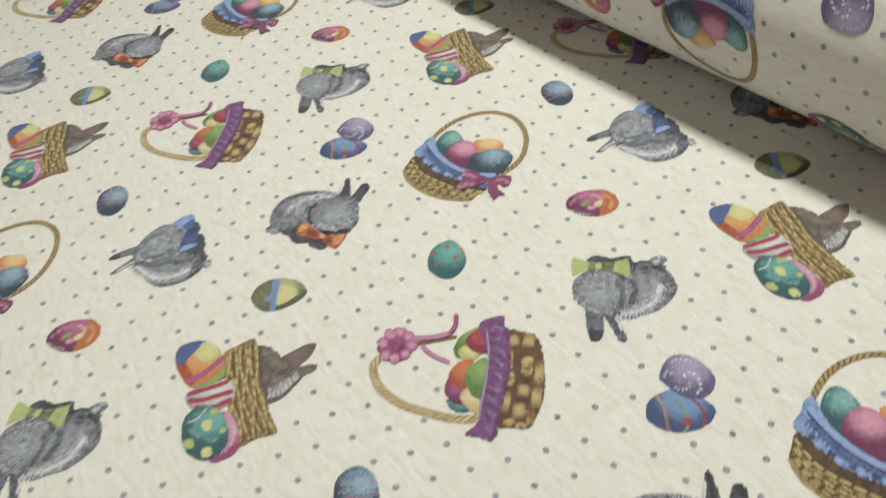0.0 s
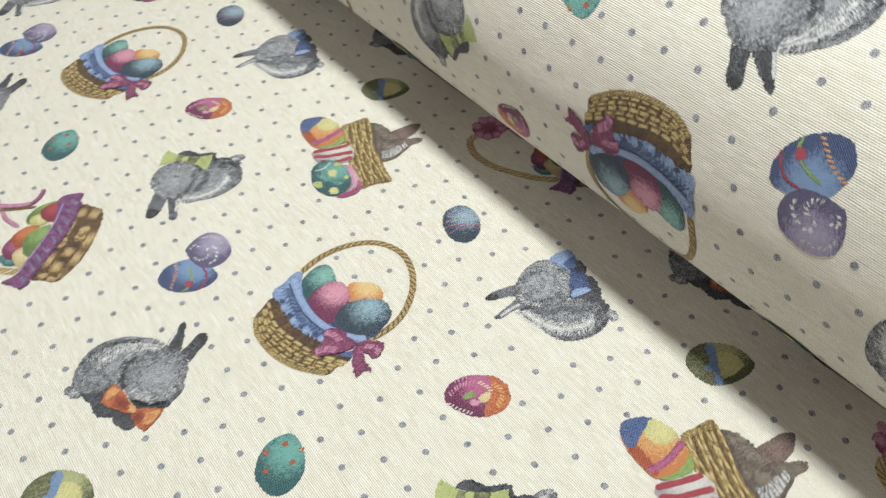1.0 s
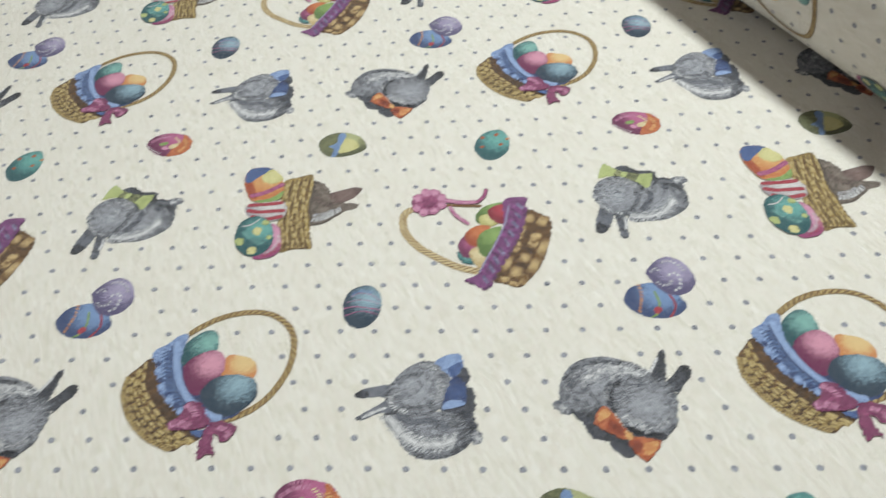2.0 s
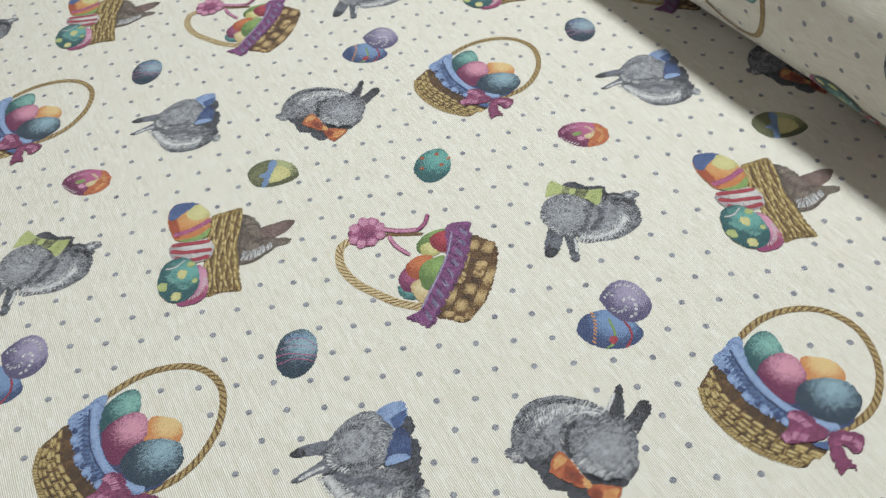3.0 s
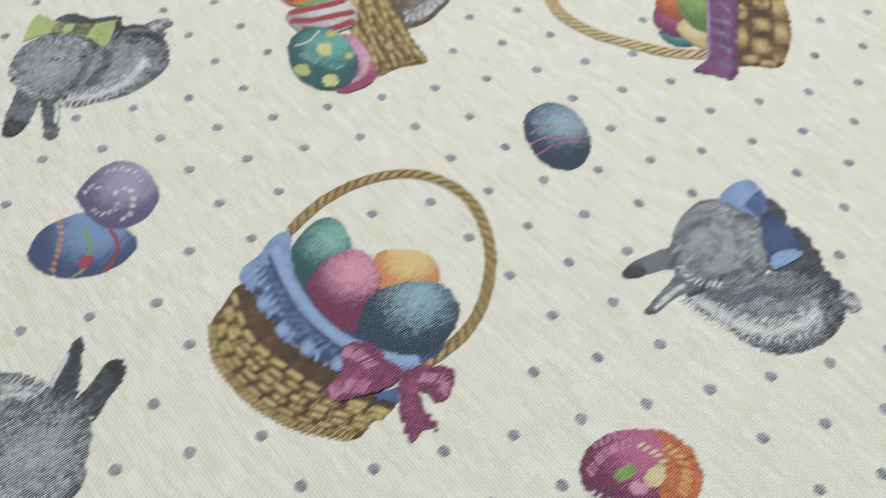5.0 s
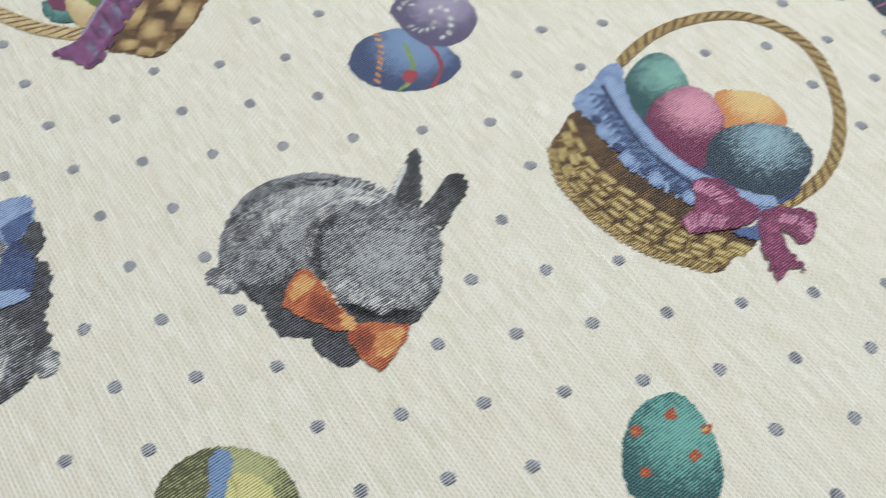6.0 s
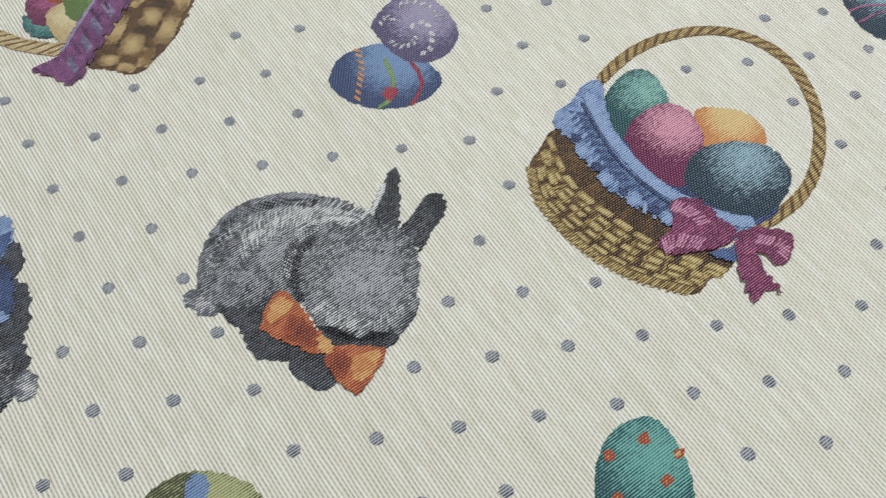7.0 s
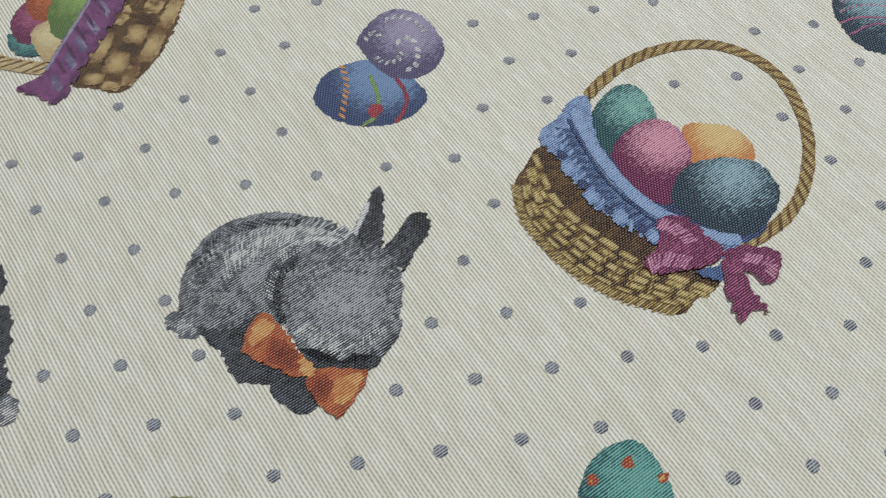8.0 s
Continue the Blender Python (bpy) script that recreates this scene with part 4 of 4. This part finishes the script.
band("handle", "cream_egg", (0.5, 0.95), [(-6.9, -51.9), (-19.7, -47.5), (-30.6, -40.6), (-43.6, -30.8), (-51.7, -21.0), (-56.2, -10.3), (-55.9, 1.1), (-50.2, 7.1)], 5.4)
dash("twist", "brown", (0.0, 0.5), [(-6.9, -51.9), (-19.7, -47.5), (-30.6, -40.6), (-43.6, -30.8), (-51.7, -21.0), (-56.2, -10.3), (-55.9, 1.1), (-50.2, 7.1)], 5.2, 24, 0.3, 1.2)
band("handle", "brown", (0.2, 0.5), [(-33.5, 9.7), (-22.7, 8.5), (-3.5, 6.8)], 2.6)
blob("egg", "leaf", (0.1, 1.2), [(-8.2, -2.7), (-1.3, 6.5), (11.5, 9.3), (12.9, 0.5), (2.8, -9.1), (-6.1, -9.3)])
blob("egg", "yellow", (-0.15, 0.95), [(-4.9, -2.6), (2.2, -2.1), (6.8, -9.6), (0.1, -13.3), (-5.2, -10.0)])
blob("egg", "red", (-0.15, 1.15), [(-0.0, 1.5), (7.4, 7.3), (14.7, 6.1), (11.7, -9.2), (4.4, -8.4)])
blob("egg", "teal", (0.05, 1.05), [(-20.6, -34.6), (-11.6, -38.2), (-8.7, -45.5), (-17.3, -43.8)])
blob("egg", "rose", (0.15, 1.25), [(-19.9, -27.6), (-14.2, -20.1), (-9.6, -27.2), (-9.2, -39.0), (-17.0, -38.6)])
blob("egg", "orange", (-0.15, 1.05), [(-15.4, -19.7), (-7.7, -11.9), (1.4, -13.7), (-4.7, -28.8), (-12.4, -29.3)])
blob("egg", "cream_egg", (-0.15, 1.05), [(-12.7, -34.6), (-5.3, -30.5), (0.1, -39.4), (-5.2, -49.4), (-10.4, -44.2)])
blob("egg", "leaf", (0.05, 1.25), [(-6.5, -21.5), (-0.7, -15.7), (8.7, -14.9), (1.4, -38.8), (-4.9, -37.8), (-7.4, -30.5)])
blob("ruffle", "purple", (0.2, 0.75), [(10.7, 8.7), (15.2, 13.6), (26.4, 13.3), (26.2, 5.3), (24.6, -7.4), (20.1, -21.7), (12.3, -37.9), (6.8, -47.6), (1.4, -59.0), (-2.7, -67.3), (-10.3, -62.6), (-16.0, -58.8), (-7.5, -53.8), (-3.4, -43.7), (3.9, -27.9), (10.1, -10.6)])
dash("ruffle_fold", "lilac", (0.5, 1.0), [(22.4, 7.8), (17.6, -13.1), (9.1, -33.2), (1.7, -48.8), (-4.5, -62.1)], 6, 9, 0.34, 0.7)
dash("ruffle_fold", "purple", (0.75, 1.0), [(18.0, 3.0), (12.7, -19.3), (4.0, -38.9), (-3.2, -54.1)], 6.5, 9, 0.22, 0.7)
dash("ruffle_hem", "purple", (0.5, 0.9), [(25.9, 3.7), (22.3, -14.7), (13.9, -34.8), (5.9, -50.2), (-1.1, -64.8)], 3, 12, 0.7, 0.4)
band("ruffle_edge", "lilac", (0.2, 0.6), [(14.7, 6.1), (11.1, -11.0), (4.6, -28.1), (-2.7, -43.9), (-6.9, -53.0)], 1.2)
blob("rosette", "rose", (0.4, 0.9), [(-51.0, 14.6), (-46.4, 20.1), (-39.8, 24.6), (-33.2, 22.4), (-28.5, 16.3), (-29.2, 8.2), (-35.0, 1.7), (-42.0, 0.0), (-48.0, 3.2), (-50.5, 8.4)])
blob("petal", "pink", (0.0, 1.0), [(-50.7, 17.4), (-48.0, 20.6), (-44.5, 18.6), (-44.8, 13.8), (-48.2, 12.4)])
blob("petal", "pink", (0.0, 1.0), [(-45.0, 22.9), (-42.2, 26.3), (-38.7, 24.2), (-39.0, 19.3), (-42.4, 17.9)])
blob("petal", "pink", (0.0, 1.0), [(-38.9, 22.2), (-36.1, 25.5), (-32.6, 23.5), (-33.0, 18.6), (-36.4, 17.2)])
blob("petal", "pink", (0.0, 1.0), [(-34.0, 16.8), (-31.2, 20.1), (-27.8, 18.1), (-28.2, 13.2), (-31.6, 11.9)])
blob("petal", "pink", (0.0, 1.0), [(-34.1, 9.8), (-31.3, 13.0), (-27.9, 11.1), (-28.3, 6.3), (-31.7, 5.0)])
blob("petal", "pink", (0.0, 1.0), [(-39.4, 4.8), (-36.8, 7.9), (-33.4, 6.0), (-33.7, 1.3), (-37.0, 0.0)])
blob("petal", "pink", (0.0, 1.0), [(-46.0, 3.7), (-43.4, 6.8), (-40.0, 4.9), (-40.3, 0.3), (-43.6, -1.0)])
blob("petal", "pink", (0.0, 1.0), [(-51.1, 7.8), (-48.5, 10.9), (-45.1, 9.0), (-45.3, 4.3), (-48.6, 3.0)])
blob("petal", "rose", (0.5, 1.0), [(-43.9, 13.1), (-39.1, 15.6), (-35.2, 11.0), (-38.3, 7.2), (-42.8, 8.2)])
band("ribbon", "pink", (0.2, 0.9), [(-29.7, 13.7), (-16.5, 10.6), (-6.6, 10.7)], 3.6)
band("ribbon", "rose", (0.2, 1.0), [(-7.4, 9.7), (-1.9, 15.9), (0.0, 23.4)], 3.0)
band("ribbon", "pink", (0.2, 0.9), [(-25.2, 7.3), (-20.6, -2.2), (-12.4, -10.4)], 2.8)

begin("dark_blue_egg_motif", 0.19, 0.069, "woven dark blue egg with thin pink lines")
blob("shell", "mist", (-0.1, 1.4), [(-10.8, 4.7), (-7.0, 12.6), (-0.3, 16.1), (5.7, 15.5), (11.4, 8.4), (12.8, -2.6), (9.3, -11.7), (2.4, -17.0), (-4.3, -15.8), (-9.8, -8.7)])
dash("fleck", "blue", (0.0, 0.6), [(-6.0, 10.0), (0.0, 12.0), (6.5, 10.0)], 3.2, 9, 0.5, 0.5)
dash("pink_line", "pink", (0.3, 0.9), [(-8.5, 3.2), (-2.0, 4.8), (5.0, 4.0), (11.0, 1.0)], 1.0, 13, 0.45, 0.4)
dash("pink_line", "pink", (0.6, 0.8), [(-6.3, 7.5), (-1.4, 10.2), (5.5, 8.7), (11.6, 3.8)], 0.9, 12, 0.5, 0)
band("pink_line", "rose", (0.2, 0.4), [(-10.8, -1.8), (-3.6, -0.5), (4.4, -1.8), (12.3, -3.6)], 0.7)
band("pink_line", "rose", (0.3, 0.5), [(-9.6, -7.4), (-2.0, -4.5), (3.9, -4.6), (11.0, -7.3)], 0.6)

begin("teal_egg_motif", 0.067, -0.074, "woven teal egg with orange spots")
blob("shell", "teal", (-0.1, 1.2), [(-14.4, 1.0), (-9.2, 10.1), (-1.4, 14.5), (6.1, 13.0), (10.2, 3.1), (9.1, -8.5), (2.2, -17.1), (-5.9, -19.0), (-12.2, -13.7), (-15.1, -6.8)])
blob("spot", "rust", (0.0, 0.1), [(-0.1, 9.4), (1.1, 10.5), (3.0, 10.2), (3.1, 8.7), (1.6, 7.7), (-0.0, 8.2)])
blob("spot_centre", "apricot", (0.0, 0.1), [(0.9, 9.2), (1.6, 9.7), (2.0, 9.1), (1.3, 8.6)])
blob("spot", "rust", (0.0, 0.1), [(-10.7, 6.6), (-9.5, 7.7), (-7.7, 7.5), (-7.5, 6.0), (-9.0, 4.9), (-10.6, 5.5)])
blob("spot_centre", "apricot", (0.0, 0.1), [(-9.7, 6.5), (-9.0, 6.9), (-8.6, 6.3), (-9.3, 5.8)])
blob("spot", "rust", (0.0, 0.1), [(7.1, 3.9), (8.4, 5.0), (10.2, 4.8), (10.3, 3.3), (8.8, 2.3), (7.2, 2.8)])
blob("spot_centre", "apricot", (0.0, 0.1), [(8.1, 3.8), (8.8, 4.3), (9.2, 3.6), (8.5, 3.2)])
blob("spot", "rust", (0.0, 0.1), [(2.3, -2.1), (3.5, -1.0), (5.3, -1.3), (5.4, -2.7), (3.9, -3.7), (2.3, -3.2)])
blob("spot_centre", "apricot", (0.0, 0.1), [(3.2, -2.3), (4.0, -1.8), (4.3, -2.4), (3.6, -2.9)])
blob("spot", "rust", (0.0, 0.1), [(-11.3, -4.1), (-10.1, -3.0), (-8.4, -3.3), (-8.2, -4.7), (-9.6, -5.7), (-11.2, -5.2)])
blob("spot_centre", "apricot", (0.0, 0.1), [(-10.3, -4.2), (-9.7, -3.8), (-9.3, -4.4), (-10.0, -4.8)])

begin("green_egg_motif", -0.049, -0.065, "woven olive and yellow egg with a blue zigzag")
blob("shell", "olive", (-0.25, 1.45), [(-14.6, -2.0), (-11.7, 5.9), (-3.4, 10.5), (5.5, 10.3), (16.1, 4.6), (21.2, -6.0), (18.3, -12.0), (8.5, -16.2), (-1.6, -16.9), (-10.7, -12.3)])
blob("dark_half", "olive", (0.75, 1.0), [(-14.0, -2.0), (-11.2, 5.5), (-3.5, 9.8), (1.7, 9.5), (-0.2, -4.5), (-3.8, -16.2), (-10.6, -11.6)])
blob("yellow_field", "yellow", (0.2, 0.6), [(3.4, 2.9), (12.3, 0.8), (15.5, -7.0), (6.5, -12.3), (0.3, -11.6)])
blob("zigzag", "blue", (0.0, 0.3), [(0.3, 9.6), (5.3, 7.9), (1.8, -4.6), (-0.2, -15.7), (-4.3, -15.8), (-2.7, -8.2), (-6.7, -4.7), (-1.2, -0.5)])

begin("pink_egg_motif", 0.171, -0.059, "woven pink and orange egg")
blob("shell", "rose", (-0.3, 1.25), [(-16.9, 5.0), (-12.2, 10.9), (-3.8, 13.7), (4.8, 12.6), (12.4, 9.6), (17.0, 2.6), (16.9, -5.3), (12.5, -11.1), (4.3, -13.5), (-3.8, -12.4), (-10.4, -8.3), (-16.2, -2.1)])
blob("orange_end", "orange", (0.1, 0.8), [(9.4, 10.9), (14.6, 6.8), (17.4, 1.6), (16.9, -5.3), (12.5, -11.1), (4.3, -13.5), (0.9, -13.3), (3.1, -6.1), (3.8, -1.1), (9.0, 2.8)])
blob("fleck", "cream_egg", (0.2, 0.6), [(2.3, 0.1), (7.3, 1.1), (5.9, -3.4), (1.6, -4.9), (0.0, -2.8)])
blob("fleck", "leaf", (0.3, 0.6), [(-7.0, 2.0), (-2.2, 3.5), (-1.1, 0.4), (-6.0, -0.7)])
blob("fleck", "pink", (0.0, 0.3), [(-3.9, -1.8), (0.8, -3.0), (-0.7, -6.0), (-3.8, -5.2)])
dash("fleck", "white", (0.2, 0.5), [(-15.9, -1.3), (-11.1, -5.9), (-4.5, -10.3)], 2.2, 7, 0.4, 0.3)
dash("fleck", "pink", (0.0, 0.6), [(-14.0, 4.0), (-10.0, 7.0), (-5.0, 9.0), (1.0, 9.2)], 3, 9, 0.5, 0.4)
dash("fleck", "rose", (0.8, 1.2), [(-12.5, 0.5), (-9.0, -3.5), (-4.0, -8.0)], 3, 7, 0.5, 0.4)
dash("fleck", "apricot", (0.0, 0.6), [(10.0, 5.5), (13.0, 1.5), (12.5, -4.5), (8.5, -9.0)], 3, 8, 0.5, 0.4)
dash("fleck", "cream_egg", (0.0, 0.5), [(3.0, 8.0), (6.5, 4.5), (8.0, 1.0)], 2.6, 5, 0.5, 0.4)
dash("fleck", "pink", (0.2, 0.5), [(-10.2, 11.3), (-2.5, 12.6)], 2, 4, 0.4, 0.3)

# ---- laying the pattern out ----
LAYER = 0.00002
ROLL_S, ROLL_W = 0.249, -0.019                         # where the pattern stands on the roll


def flat_place(p, h):
    return Vector((p.x, p.y, h))


def roll_place(p, h):
    """The pattern's point p on the outer turn of the roll, turned half round as on the doubled cloth."""
    s, w = ROLL_S - p.dot(N2), ROLL_W - p.dot(U2)
    a, r = s / ROLL_R, ROLL_R + h
    return N * (ROLL_N - r * math.sin(a)) + U * w + Vector((0, 0, SHEET + ROLL_R - r * math.cos(a)))


SHEET = 0.0


def yarn_mesh(name, yarn, pts, faces, tones, place, shift, height, local):
    me = bpy.data.meshes.new(name)
    spots = [place(p + shift, height) - local for p in pts]
    me.from_pydata(spots, [], faces)
    layer = me.uv_layers.new(name="UVMap").data
    for loop in me.loops:
        p = pts[loop.vertex_index] + shift
        layer[loop.index].uv = (p.dot(U2), p.dot(N2))
    me.attributes.new("tone", "FLOAT", "POINT").data.foreach_set("value", tones)
    me.materials.append(YARN[yarn])
    me.validate()
    up = place(pts[0] + shift, height + 0.01) - place(pts[0] + shift, height)
    bm = bmesh.new()
    bm.from_mesh(me)
    for f in bm.faces:
        if f.normal.dot(up) < 0:
            f.normal_flip()
    bm.to_mesh(me)
    bm.free()
    return me


def cloth_mesh(name, place, spots, across):
    """A sheet over a grid of pattern points, with the cloth's own thread coordinates."""
    me = bpy.data.meshes.new(name)
    rows = len(spots) // across
    me.from_pydata([place(p, 0.0) for p in spots], [], [(r * across + c, r * across + c + 1, (r + 1) * across + c + 1, (r + 1) * across + c)
                                                        for r in range(rows - 1) for c in range(across - 1)])
    layer = me.uv_layers.new(name="UVMap").data
    for loop in me.loops:
        p = spots[loop.vertex_index]
        layer[loop.index].uv = (p.dot(U2), p.dot(N2))
    me.materials.append(CLOTH)
    return me


# the sheet on the table
U_LO, U_HI, N_LO, N_HI = -0.74, 0.62, -0.62, 0.72
spots = [U2 * (U_LO + (U_HI - U_LO) * i / 40) + N2 * (N_LO + (N_HI - N_LO) * j / 40) for j in range(41) for i in range(41)]
fabric = tagged(new("fabric_sheet", cloth_mesh("fabric_sheet", flat_place, spots, 41)),
                "ivory tapestry cloth with woven baskets, eggs and dots, spread flat", "fabric")
thick = fabric.modifiers.new("thickness", "SOLIDIFY")
thick.thickness, thick.offset = 0.0008, -1

CELLS = [(i, j) for i in range(-5, 6) for j in range(-4, 5)]
for name, anchor, label, regions in MOTIFS:
    shared = [yarn_mesh(r[0], r[1], r[2], r[3], r[4], flat_place, Vector((0, 0)), 0.00008 + LAYER * k, Vector((0, 0, 0))) for k, r in enumerate(regions)]
    for i, j in CELLS:
        spot = anchor + STEP_A * i + STEP_B * j
        if not (U_LO + 0.06 < spot.dot(U2) < U_HI - 0.06 and N_LO + 0.06 < spot.dot(N2) < N_HI - 0.03):
            continue
        root = None
        for r, me in zip(regions, shared):
            ob = new(name if root is None else r[0], me)
            if root is None:
                ob.parent, ob.location, root = fabric, (spot.x, spot.y, 0), ob
                tagged(ob, label)
            else:
                ob.parent = root
            if r[5]:
                tagged(ob, kind="stuff")

# the roll of the same cloth, doubled, lying across it
TURNS, LENGTH = 256, 14
w_lo, w_hi = -0.72, 0.60
spots = [U2 * (ROLL_W - (w_lo + (w_hi - w_lo) * i / LENGTH)) + N2 * (ROLL_S - math.tau * ROLL_R * j / TURNS) for j in range(TURNS + 1) for i in range(LENGTH + 1)]
roll = tagged(new("fabric_roll", cloth_mesh("fabric_roll", roll_place, spots, LENGTH + 1)),
              "thick roll of the same ivory tapestry cloth lying on the sheet", "fabric roll")
for p in roll.data.polygons:
    p.use_smooth = True
MID = N * ROLL_N + Vector((0, 0, ROLL_R))
for w in (w_lo, w_hi):
    bm = bmesh.new()
    rings = []
    for k, rad in enumerate([0.024 + (ROLL_R - 0.0005 - 0.024) * q / 24 for q in range(25)]):
        rings.append([bm.verts.new(MID + U * (w + (0.0015 if k % 2 else -0.0015)) + N * (rad * math.cos(a)) + Vector((0, 0, rad * math.sin(a))))
                      for a in [math.tau * q / 96 for q in range(96)]])
    for a, b in zip(rings, rings[1:]):
        for q in range(96):
            bm.faces.new((a[q], a[(q + 1) % 96], b[(q + 1) % 96], b[q]))
    part("rolled_edge", bm, plain("cut_edge", (0.62, 0.57, 0.48), 0.9, 60, 0.15), roll)
bm = bmesh.new()
for w, nxt in ((w_lo - 0.03, w_hi + 0.03),):
    tube = []
    for rad, at in ((0.024, w), (0.024, nxt), (0.020, nxt), (0.020, w)):
        tube.append([bm.verts.new(MID + U * at + N * (rad * math.cos(a)) + Vector((0, 0, rad * math.sin(a)))) for a in [math.tau * q / 48 for q in range(48)]])
    for a, b in zip(tube, tube[1:] + tube[:1]):
        for q in range(48):
            bm.faces.new((a[q], a[(q + 1) % 48], b[(q + 1) % 48], b[q]))
part("core_tube", bm, plain("core_board", (0.35, 0.25, 0.16), 0.8, 30, 0.15), roll, "brown cardboard core")

for name, anchor, label, regions in MOTIFS:
    for i, j in [(i, j) for i in range(-7, 8) for j in range(-6, 7)]:
        spot = anchor + STEP_A * i + STEP_B * j
        s, w = ROLL_S - spot.dot(N2), ROLL_W - spot.dot(U2)
        if not (0.01 < s < 0.52 and w_lo + 0.06 < w < w_hi - 0.06):
            continue
        local, root = roll_place(spot, 0.0), None
        for k, r in enumerate(regions):
            me = yarn_mesh(r[0], r[1], r[2], r[3], r[4], roll_place, spot, 0.00022 + LAYER * k, local)
            ob = new(name if root is None else r[0], me)
            if root is None:
                ob.parent, ob.location, root = roll, local, ob
                tagged(ob, label)
            else:
                ob.parent = root
            if r[5]:
                tagged(ob, kind="stuff")


def crowded():
    """Cells of 3 mm, over one repeat, that a figure covers or touches."""
    taken = set()
    for name, anchor, label, regions in MOTIFS:
        for r in regions:
            for p in r[2]:
                q = anchor + p
                for dx in (-0.0022, 0, 0.0022):
                    for dy in (-0.0022, 0, 0.0022):
                        taken.add(cell_of(q + Vector((dx, dy))))
    return taken


def cell_of(p):
    v = p.y / STEP_B.y
    u = (p.x - v * STEP_B.x) / STEP_A.x
    u, v = u - math.floor(u), v - math.floor(v)
    return int(u * 176), int(v * 146)


TAKEN = crowded()


def dots(name, inside, place, height, parent, single=None):
    """All the small woven dots of one cloth; those on the stretch that single names are meshes of their own."""
    pts, faces, tones, apart = [], [], [], []
    for i in range(-60, 90):
        for j in range(-60, 80):
            c = DOT_O + DOT_A * i + DOT_B * j
            turn = math.tau * c.x / STEP_A.x
            for waves, s_way, c_way in PULL:
                c = c + s_way * math.sin(waves * turn) + c_way * math.cos(waves * turn)
            if not inside(c) or cell_of(c) in TAKEN:
                continue
            if single and single(c):
                apart.append(c)
                continue
            o = len(pts)
            pts += dot_ring(c)
            tones += [rng.uniform(0.25, 0.6) for k in range(10)]
            faces.append(tuple(range(o, o + 10)))
    ob = new(name, yarn_mesh(name, "dot", pts, faces, tones, place, Vector((0, 0)), height, Vector((0, 0, 0))))
    ob.parent = parent
    tagged(ob, "small grey-blue woven dots", kind="stuff")
    shapes = [yarn_mesh("dot", "dot", dot_ring(Vector((0, 0))), [tuple(range(10))], [rng.uniform(0.25, 0.6) for k in range(10)], flat_place,
                        Vector((0.0003 * q, 0.0002 * q)), height, Vector((0.0003 * q, 0.0002 * q, 0))) for q in range(6)]
    for q, c in enumerate(apart):
        ob = new("dot", shapes[q % 6])
        ob.parent, ob.location = parent, (c.x, c.y, 0)


def dot_ring(c):
    return [c + Vector((math.cos(math.tau * k / 10), math.sin(math.tau * k / 10))) * 0.00195 * rng.uniform(0.86, 1.08) for k in range(10)]


dots("woven_dots", lambda p: U_LO + 0.01 < p.dot(U2) < U_HI - 0.01 and N_LO + 0.01 < p.dot(N2) < N_HI - 0.01, flat_place, 0.00004, fabric,
     lambda p: -0.12 < p.x < 0.28 and -0.09 < p.y < 0.11)
dots("woven_dots", lambda p: 0.0 < ROLL_S - p.dot(N2) < 0.6 and w_lo + 0.01 < ROLL_W - p.dot(U2) < w_hi - 0.01, roll_place, 0.00014, roll)
